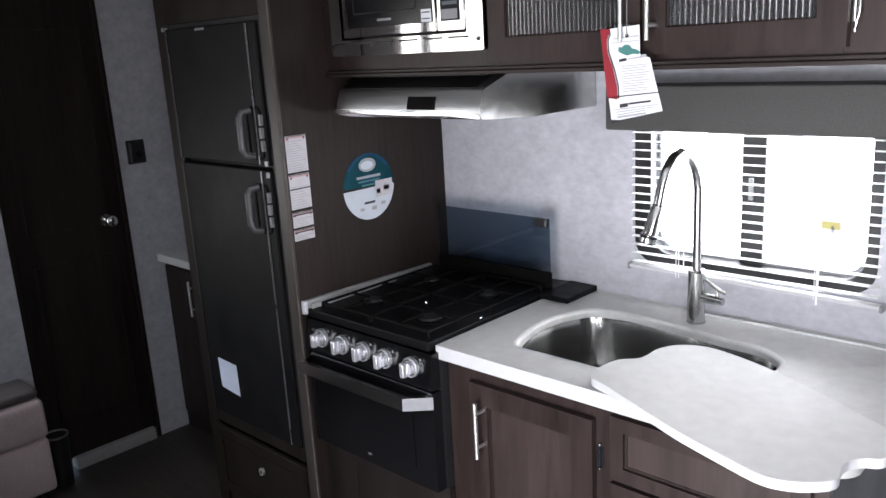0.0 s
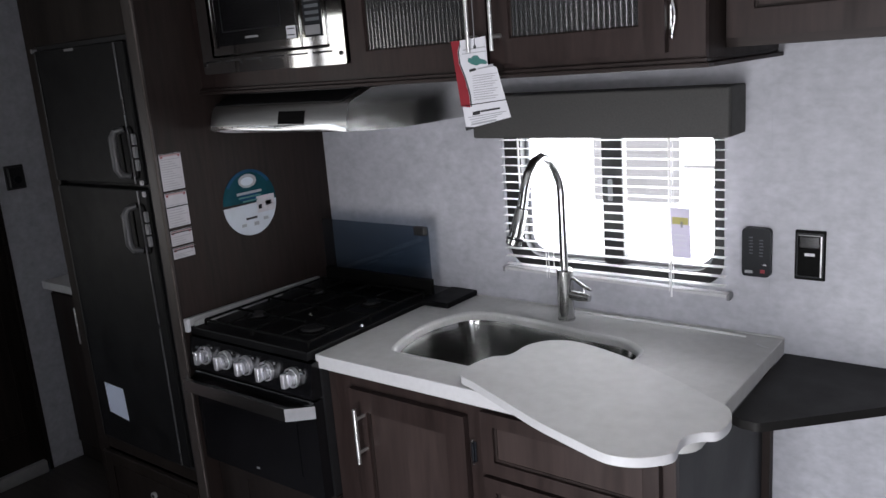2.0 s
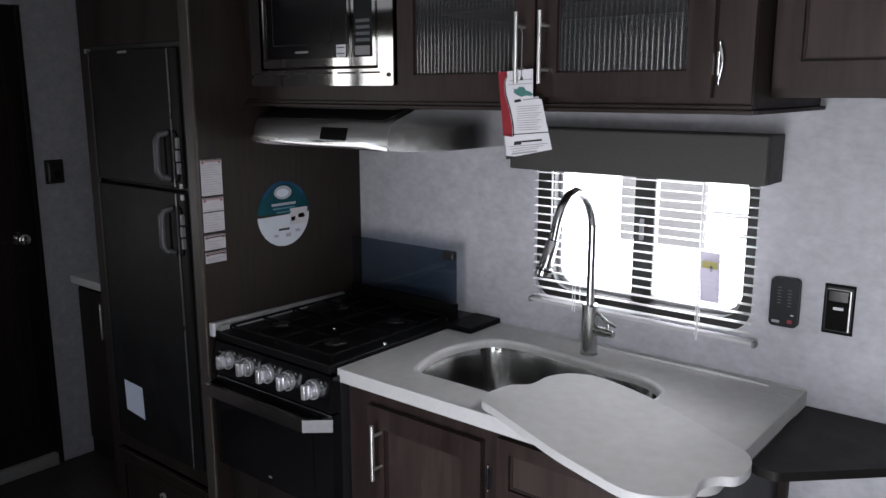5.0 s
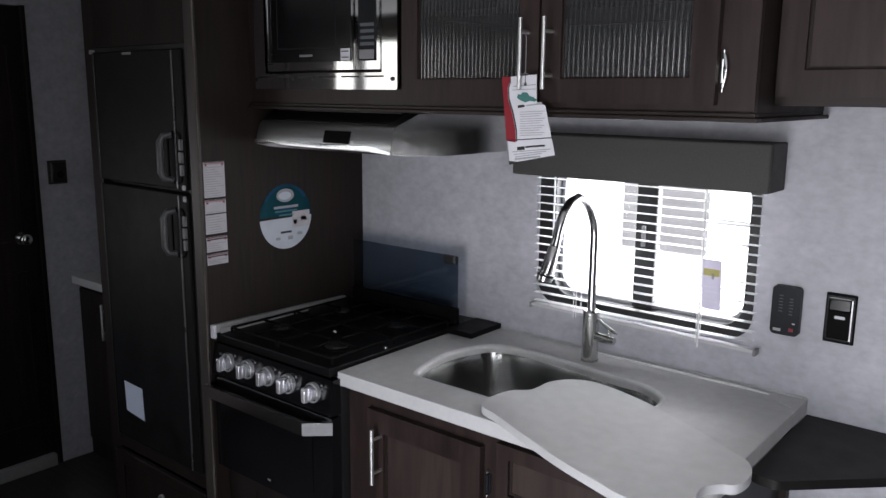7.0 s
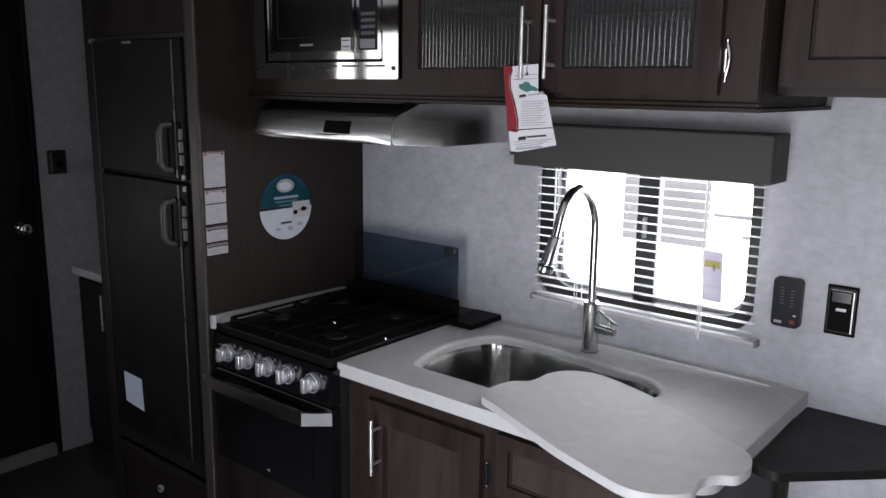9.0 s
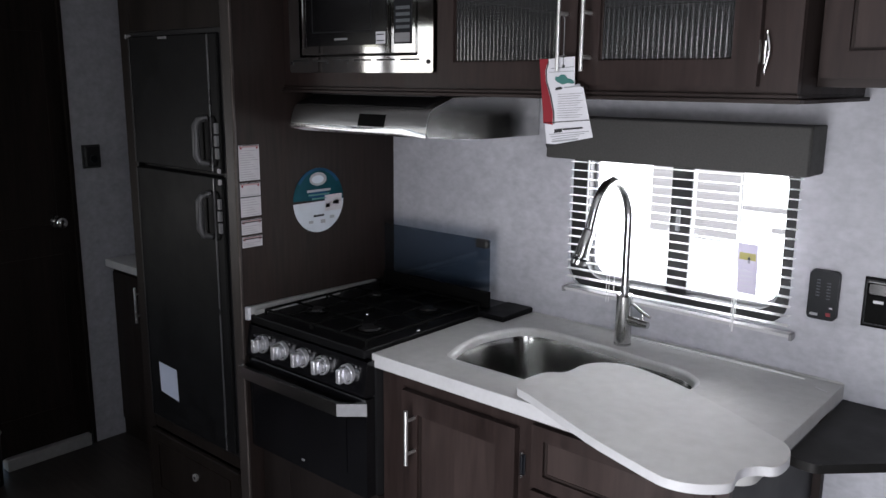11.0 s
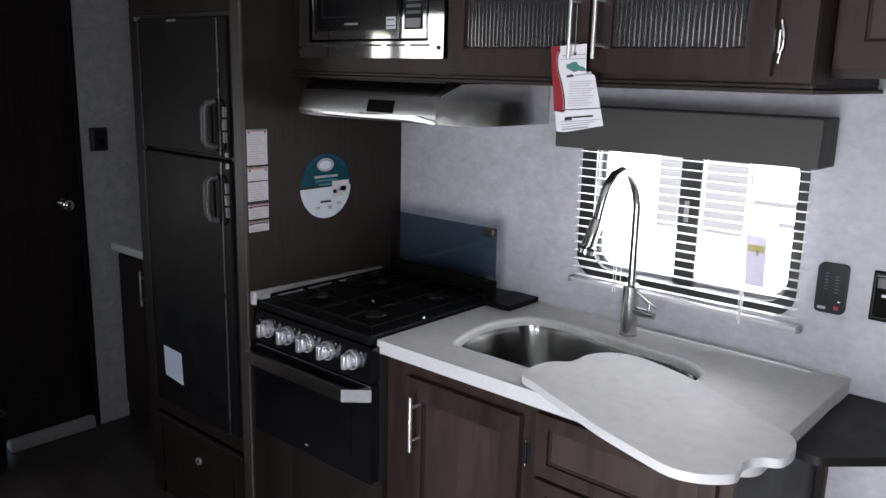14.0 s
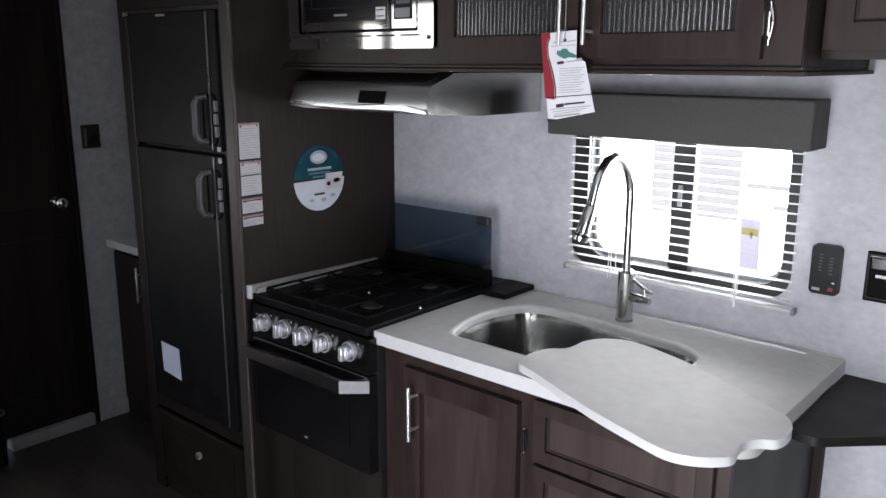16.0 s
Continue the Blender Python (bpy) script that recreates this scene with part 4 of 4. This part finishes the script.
def tag_piece(name, u0, u1, v0, v1, dy, m):
    """A piece of the slightly askew tag, from its lower left corner, u across and v up."""
    def at(u, v):
        return 0.776 + u * 0.0508 + v * -0.004, 1.112 + v * 0.132 - u * 0.001
    return part(name, prism(bmesh.new(), [at(u0, v0), at(u1, v0), at(u1, v1), at(u0, v1)], TAGY + dy, TAGY + dy + 0.0006, "y"), m, tg)


tag_piece("card", 0, 1, 0, 1, 0.0, TAGP)
tag_piece("yellow_band", 0.06, 0.9, 0.68, 0.82, -0.001, YELLOW)
tag_piece("print_mark", 0.5, 0.62, 0.62, 0.74, -0.001, PAPER_G)
for k in range(4):
    tag_piece("text_bar", 0.12, 0.84 - 0.1 * (k % 2), 0.14 + 0.1 * k, 0.17 + 0.1 * k, -0.001, bpy.data.materials["white_paper"])
part("tie", tube(bmesh.new(), [(0.776 + 0.027, TAGY, 1.112 + 0.13), (0.776 + 0.025, TAGY + 0.004, 1.112 + 0.19)], 0.001, 6), SLAT, tg)

# hazy distance outside, as plain glowing cards
single("backdrop", B(-2.5, 4.5, 3.0, 3.05, -1.5, 4.5), OUTSIDE, "overexposed white daylight outside", "backdrop", "structure")
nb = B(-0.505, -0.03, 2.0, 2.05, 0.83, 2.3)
single("backdrop_neighbour", nb, OUTSIDE_G, "glowing card for the pale hazy side of a neighbouring vehicle", "backdrop", "structure")
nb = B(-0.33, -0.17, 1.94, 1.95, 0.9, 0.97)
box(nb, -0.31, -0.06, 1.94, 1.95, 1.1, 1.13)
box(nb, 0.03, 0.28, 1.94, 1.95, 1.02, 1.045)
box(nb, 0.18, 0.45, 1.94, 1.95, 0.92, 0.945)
single("backdrop_trim", nb, OUTSIDE_D, "glowing cards for greyer hazy bands on the neighbouring vehicle", "backdrop", "structure")

# ---- range hood ----
hood = thing("range_hood", -0.245, -0.24, 1.46, "brushed stainless steel range hood under the wall cabinets", "range hood", grow=(1, 1), move=(0.011, 0, 0.016))
HX0, HX1 = -0.464, 0.0876
prof = [(-0.5047, 1.4745), (-0.5137, 1.4765), (-0.5197, 1.482), (-0.5217, 1.489), (-0.5212, 1.498), (-0.5187, 1.51), (-0.5137, 1.526), (-0.5057, 1.542), (-0.4977, 1.549), (-0.4127, 1.579), (-0.004, 1.579), (-0.004, 1.462), (-0.3, 1.462), (-0.46, 1.47)]
part("canopy", prism(bmesh.new(), prof, HX0, HX1, "x"), HOOD_STEEL, hood, smooth=True)
part("side_skin", prism(bmesh.new(), prof, HX1, HX1 + 0.0012, "x"), STEEL, hood, "brushed steel side")


def streak_lip(x0, x1, y, z, high):
    """The polished lower lip, its slope shaped along its length so that a bright streak wanders over it."""
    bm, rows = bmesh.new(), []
    # where the streak sits and how tall it is, from left to right
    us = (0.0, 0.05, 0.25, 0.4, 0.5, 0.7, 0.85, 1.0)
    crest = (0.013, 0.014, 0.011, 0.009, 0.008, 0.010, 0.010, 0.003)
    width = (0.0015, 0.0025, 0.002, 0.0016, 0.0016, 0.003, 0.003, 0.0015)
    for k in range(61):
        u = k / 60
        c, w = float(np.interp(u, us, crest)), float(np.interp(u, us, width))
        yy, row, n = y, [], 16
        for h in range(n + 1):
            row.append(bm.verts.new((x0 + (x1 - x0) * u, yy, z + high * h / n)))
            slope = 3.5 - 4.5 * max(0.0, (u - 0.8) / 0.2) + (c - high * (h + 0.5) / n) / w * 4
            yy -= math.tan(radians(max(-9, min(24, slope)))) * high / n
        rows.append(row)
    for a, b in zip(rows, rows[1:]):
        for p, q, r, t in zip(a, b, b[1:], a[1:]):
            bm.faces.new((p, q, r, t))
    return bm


part("lip", streak_lip(HX0 + 0.001, HX1 - 0.001, -0.5222, 1.4755, 0.0205), LIP, hood, "lower lip shaped to carry a bright streak", smooth=True)
part("switch_panel", prism(bmesh.new(), [(-0.5242, 1.4975), (-0.5212, 1.512), (-0.5147, 1.531), (-0.5077, 1.531), (-0.513, 1.4975)], -0.168, -0.067, "x"), IRON, hood, "black switch panel")
# black sheet over the steel slope, for its shade under the cabinet
part("slope_shade", prism(bmesh.new(), [(-0.4982, 1.5505), (-0.4127, 1.5805), (-0.4127, 1.583), (-0.4992, 1.5525)], HX0 + 0.001, HX1 - 0.028, "x"), BLACK_M, hood, "black sheet that darkens the sloping steel top")
part("top_cover", B(HX0 + 0.002, 0.05, -0.44, -0.01, 1.5795, 1.586), BLACK_M, hood)

# ---- wall cabinets ----
YU = -0.478
wc = thing("wall_cabinet", 0.25, -0.24, 1.6, "dark brown wall cabinet with reeded glass doors", "cabinet", grow=(1, 1))
UX0, UX1 = -0.528, 1.003
part("bottom_board", B(UX0, UX1 - 0.001, YU + 0.019, -0.002, 1.6095, 1.6165), WOOD_TALL, wc)
part("light_trim", B(UX0, UX1 + 0.012, YU - 0.016, YU + 0.012, 1.6, 1.609, bevel=0.002), WOOD_H, wc)
part("light_trim", B(UX0, UX1 + 0.006, YU - 0.009, YU + 0.012, 1.6092, 1.618, bevel=0.002), WOOD_H, wc)
part("end_trim", B(UX1 - 0.02, UX1 + 0.012, YU + 0.0122, -0.002, 1.6, 1.609, bevel=0.002), WOOD_TALL, wc)
part("end_panel", B(UX1 - 0.016, UX1, YU + 0.019, -0.002, 1.617, ZC - 0.002), WOOD_TALL, wc)
bm = B(UX0, -0.468, YU, YU + 0.018, 1.616, ZC - 0.002)
box(bm, 0.1045, 0.135, YU, YU + 0.018, 1.616, ZC - 0.002)
box(bm, 0.51, 0.552, YU, YU + 0.018, 1.616, ZC - 0.002)
box(bm, 0.922, UX1, YU, YU + 0.018, 1.616, ZC - 0.002)
box(bm, -0.4675, 0.104, YU, YU + 0.018, 1.616, 1.66)
box(bm, 0.1355, 0.5095, YU, YU + 0.018, 1.616, 1.64)
box(bm, 0.5525, 0.9215, YU, YU + 0.018, 1.616, 1.64)
box(bm, -0.4675, 0.9215, YU, YU + 0.018, 2.04, ZC - 0.002)
part("face_frame", bm, WOOD, wc)
part("back_board", B(UX0, UX1 - 0.017, -0.02, -0.004, 1.618, ZC - 0.003), BLACK_M, wc)
part("inner_shelf", B(0.14, 0.98, -0.4, -0.021, 1.84, 1.856), WOOD_TALL, wc)


def reeded(x0, x1, z0, z1, y, parent):
    bm = bmesh.new()
    n = round((x1 - x0) / 0.0118)
    w, rows = (x1 - x0) / n, []
    for k in range(n * 14 + 1):
        v = 2 * (k / 14 % 1.0) - 1
        h = w / 2 * (0.06 * (1 - v ** 2) + 0.12 * (1 - v ** 6))
        rows.append([bm.verts.new((x0 + k * w / 14, y - h, z)) for z in (z0, z1)])
    for a, b in zip(rows, rows[1:]):
        bm.faces.new((a[0], b[0], b[1], a[1]))
    return part("reeded_pane", bm, REED, parent, "reeded grey glass pane", smooth=True)


for x0, x1, hx in ((0.117, 0.528, 0.501), (0.533, 0.932, 0.562)):
    d = panel_door("glass_door", x0, x1, 1.632, 2.05, YU - 0.021, wc, 0.052, PANE)
    reeded(x0 + 0.055, x1 - 0.055, 1.687, 1.995, YU - 0.012, d)
    bar_handle(hx, 1.661, 1.815, YU - 0.021, d, 0.0043)
    hx2 = x1 + 0.011
    if x0 > 0.5:
        hinge(hx2, 1.662, 1.732, YU - 0.0012, d)

mw = thing("microwave", -0.18, -0.25, 1.65, "built-in black and stainless steel microwave with trim kit", "microwave")
YM, YB = -0.512, -0.487
part("case", B(-0.44, 0.09, -0.466, -0.06, 1.69, 2.03), BLACK_M, mw)
part("trim_kit", ring(bmesh.new(), rounded(-0.478, 0.108, 1.6705, 2.06, 0.006, 2), rounded(-0.43, 0.054, 1.715, 2.02, 0.005, 2), YM, YB, "y"), STEEL_MIRROR, mw, "stainless steel trim frame")
for k in range(6):
    x = -0.01 - 0.0905 * k
    part("vent_slot", B(x, x + 0.07, YM - 0.0012, YM - 0.0002, 1.7025, 1.7075, bevel=0.0004), BLACK_M, mw)
for x in (-0.467, -0.305, -0.22, 0.092):
    part("screw", C((x, YM, 1.6985), (x, YM - 0.003, 1.6985), 0.0055 if x in (-0.467, 0.092) else 0.003, n=12), BLACK_M, mw)
md = part("microwave_door", B(-0.424, -0.0525, YM + 0.002, YB, 1.7205, 2.015, bevel=0.003), STEEL_MIRROR, mw)
part("door_window", B(-0.397, -0.0635, YM - 0.0005, YM + 0.0018, 1.7465, 2.0, bevel=0.0005), BLACK, md, "black glass window")
part("inner_screen", ring(bmesh.new(), rounded(-0.37, -0.12, 1.783, 1.98, 0.006, 2), rounded(-0.367, -0.123, 1.786, 1.977, 0.005, 2), YM - 0.0011, YM - 0.0006), GRAPHITE, md)
part("maker_mark", B(-0.272, -0.217, YM - 0.0016, YM - 0.0008, 1.761, 1.767), RUBBER, md)
card = part("price_card", B(-0.1, -0.065, YM - 0.0025, YM - 0.0012, 1.748, 1.78), PAPER, md, "small white card stuck on the glass")
for k in range(2):
    part("card_print", B(-0.096, -0.069, YM - 0.0032, YM - 0.0026, 1.755 + 0.016 * k, 1.758 + 0.016 * k), INK, card)
part("door_bar", tube(bmesh.new(), [(-0.409, YM - 0.004, 1.742), (-0.409, YM - 0.004, 2.01)], 0.0032, 8), CHROME, md, "slim chrome door bar", smooth=True)
cp = part("control_panel", B(-0.0475, 0.047, YM + 0.002, YB, 1.7205, 2.015, bevel=0.003), STEEL_MIRROR, mw)
part("keypad", B(-0.033, 0.031, YM - 0.0005, YM + 0.0018, 1.746, 2.0, bevel=0.0005), GRAPHITE, cp, "dark grey keypad")
part("open_button", B(-0.028, 0.027, YM - 0.003, YM - 0.0008, 1.7505, 1.775, bevel=0.001), RUBBER, cp, "grey door button")
for k in range(4):
    part("key_row", B(-0.025, 0.026, YM - 0.0014, YM - 0.0007, 1.7855 + 0.0165 * k, 1.794 + 0.0165 * k), GREY_KEY, cp)

rc = thing("wall_cabinet", 1.5, -0.2, 1.65, "shallower dark brown wall cabinet with framed wood doors", "cabinet")
YR = -0.355
part("body", B(1.0185, 2.6, YR + 0.002, -0.002, 1.645, ZC - 0.002), WOOD_TALL, rc)
part("bottom_rail", B(1.0185, 2.6, YR - 0.016, YR, 1.643, 1.69, bevel=0.002), WOOD_H, rc)
part("stile", B(1.0185, 1.0255, YR - 0.016, YR, 1.691, ZC - 0.002), WOOD, rc)
for x0, x1 in ((1.026, 1.31), (1.33, 1.74), (1.76, 2.17), (2.19, 2.59)):
    panel_door("cabinet_door", x0, x1, 1.661, 2.06, YR - 0.036, rc, 0.052)

# ---- hang tag on the cabinet handles ----
tag = thing("hang_tag", 0.49, -0.54, 1.5, "white and red printed hang tag on the cabinet handles", "tag", grow=(1, 1))
YT = -0.5205


def quad(name, poly, dy, m, label=""):
    return part(name, prism(bmesh.new(), [(0.4465 + (x - 0.437) * 1.01, z - 0.006) for x, z in poly], YT + dy, YT + dy + 0.0006, "y"), m, tag, label)


quad("card", [(0.437, 1.694), (0.53, 1.64), (0.553, 1.632), (0.582, 1.525), (0.463, 1.5)], 0.0, PAPER)
quad("red_stripe", [(0.437, 1.694), (0.462, 1.694), (0.453, 1.67), (0.455, 1.645), (0.468, 1.61), (0.477, 1.575), (0.478, 1.548), (0.453, 1.551)], -0.001, RED, "red curved stripe")
quad("curve_line", [(0.4635, 1.694), (0.4545, 1.67), (0.4565, 1.645), (0.4695, 1.61), (0.4785, 1.575), (0.4795, 1.55), (0.4825, 1.55), (0.4815, 1.576), (0.472, 1.612), (0.459, 1.646), (0.457, 1.67), (0.466, 1.694)], -0.0013, INK)
quad("folded_flap", [(0.462, 1.694), (0.53, 1.699), (0.532, 1.636), (0.5, 1.632), (0.466, 1.65)], -0.0022, PAPER, "folded white flap")
quad("emblem", [(0.481, 1.648), (0.483, 1.656), (0.49, 1.655), (0.496, 1.66), (0.507, 1.66), (0.514, 1.652), (0.524, 1.65), (0.533, 1.644), (0.528, 1.64), (0.515, 1.6415), (0.503, 1.638), (0.49, 1.6425)], -0.0034, GREEN, "teal emblem")
quad("rule", [(0.47, 1.672), (0.529, 1.676), (0.529, 1.678), (0.47, 1.674)], -0.0034, PAPER_G)
quad("rule", [(0.466, 1.664), (0.529, 1.667), (0.529, 1.6685), (0.466, 1.6655)], -0.0034, PAPER_G)
quad("heading_mark", [(0.482, 1.631), (0.5, 1.634), (0.5, 1.628), (0.482, 1.625)], -0.001, INK)
quad("heading_mark", [(0.504, 1.636), (0.545, 1.64), (0.545, 1.634), (0.504, 1.63)], -0.001, PAPER_G)
quad("rule", [(0.454, 1.5505), (0.577, 1.562), (0.577, 1.564), (0.454, 1.5525)], -0.001, INK)
quad("print_mark", [(0.483, 1.538), (0.503, 1.541), (0.503, 1.533), (0.483, 1.53)], -0.001, INK)
quad("print_mark", [(0.477, 1.512), (0.545, 1.522), (0.545, 1.518), (0.477, 1.508)], -0.001, PAPER_G)
for k in range(11):
    z = 1.617 - 0.0052 * k
    quad("text_bar", [(0.489, z), (0.553 - 0.006 * (k % 3), z + 0.004), (0.553 - 0.006 * (k % 3), z + 0.0025), (0.489, z - 0.0015)], -0.001, PRINT_L)
for k in range(3):
    z = 1.527 - 0.0055 * k
    quad("text_bar", [(0.47 + 0.004 * k, z), (0.572 - 0.012 * k, z + 0.012), (0.572 - 0.012 * k, z + 0.0102), (0.47 + 0.004 * k, z - 0.0018)], -0.001, PAPER_G)
quad("curled_corner", [(0.4605, 1.505), (0.463, 1.4965), (0.487, 1.5015), (0.484, 1.5045)], -0.0012, INK, "dark underside of a curled corner")
quad("text_bar", [(0.505, 1.541), (0.556, 1.547), (0.556, 1.543), (0.505, 1.537)], -0.001, INK)
part("hole", C((0.512, YT - 0.0036, 1.672), (0.512, YT - 0.003, 1.672), 0.004, n=12), INK, tag)
part("tie", tube(bmesh.new(), [(0.512, YT - 0.004, 1.672), (0.512, -0.524, 1.73), (0.509, -0.52, 1.77), (0.503, -0.516, 1.787)], 0.0011, 6), RUBBER, tag)

# ---- controls on the wall ----
rm = thing("wall_controller", 0.965, 0, 1.06, "graphite touch controller with a red mark on the wall", "controller")
ox = [(x, z) for x, z in rounded(0.943, 1.013, 1.069, 1.195, 0.012, 4)]
part("case", prism(bmesh.new(), ox, -0.018, -0.001, "y"), GRAPHITE, rm)
for c in (0.961, 0.986):
    for k in range(6):
        part("legend", B(c, c + 0.009, -0.0188, -0.0182, 1.125 + k * 0.008 + (0.004 if c < 0.97 else -0.002), 1.1275 + k * 0.008 + (0.004 if c < 0.97 else -0.002)), LEGEND, rm)
part("red_mark", B(0.989, 1.0, -0.0188, -0.0182, 1.08, 1.089), RED, rm)
part("white_mark", B(0.951, 0.97, -0.0188, -0.0182, 1.078, 1.085), PAPER_G, rm)
part("white_mark", B(0.996, 1.003, -0.0188, -0.0182, 1.1, 1.103), PAPER, rm)
ot = thing("power_outlet", 1.095, 0, 1.07, "glossy black power outlet plate on the grey wall", "outlet")
part("plate", B(1.067, 1.137, -0.006, -0.0005, 1.07, 1.194, bevel=0.002), IRON, ot)
part("inner_frame", ring(bmesh.new(), rounded(1.071, 1.133, 1.077, 1.188, 0.002, 1), rounded(1.074, 1.13, 1.08, 1.185, 0.002, 1), -0.0085, -0.0062), GRAPHITE, ot)
part("socket_face", B(1.076, 1.125, -0.009, -0.0062, 1.15, 1.181, bevel=0.003), BLACK, ot)
part("switch_mark", B(1.09, 1.113, -0.0075, -0.0062, 1.131, 1.138), PAPER, ot, "small white mark")
# pale metal strips laid on as the highlights of the plate's edges
part("edge_highlight", B(1.1265, 1.1295, -0.0098, -0.0088, 1.08, 1.182), ALU, ot)
part("edge_highlight", B(1.076, 1.125, -0.0098, -0.0091, 1.1815, 1.184), DULL, ot)

# ---- seat and bin by the door ----
sofa = thing("sofa", -1.84, -1.5, 0, "taupe leatherette sofa with seamed front beside the door", "sofa")
part("base", B(XD + 0.004, -1.75, -2.0, -1.075, 0.045, 0.27, bevel=0.02, seg=3), SOFA, sofa, smooth=True)
part("seat_cushion", B(XD + 0.004, -1.745, -2.0, -1.07, 0.272, 0.44, bevel=0.03, seg=4), SOFA, sofa, smooth=True)
part("arm_top", B(XD + 0.004, -1.76, -2.0, -1.08, 0.442, 0.485, bevel=0.02, seg=3), mat("dark_taupe", (0.13, 0.12, 0.12), 0.6, scale=90, var=0.1), sofa, smooth=True)
part("foot", C((-1.8, -1.12, 0), (-1.8, -1.12, 0.046), 0.02), BLACK_M, sofa)
part("foot", C((-1.8, -1.95, 0), (-1.8, -1.95, 0.046), 0.02), BLACK_M, sofa)
binn = thing("waste_bin", -1.85, -1.015, 0, "small black waste bin with a pale rim beside the door", "bin")
part("body", C((-1.86, -1.018, 0), (-1.86, -1.018, 0.222), 0.04, 0.046, n=28), BLACK_M, binn, smooth=True)
bm = bmesh.new()
tube(bm, [(-1.86 + 0.0465 * math.cos(k * math.tau / 28), -1.018 + 0.0465 * math.sin(k * math.tau / 28), 0.225) for k in range(29)], 0.0045, 8)
part("rim", bm, RUBBER, binn, "pale rim", smooth=True)
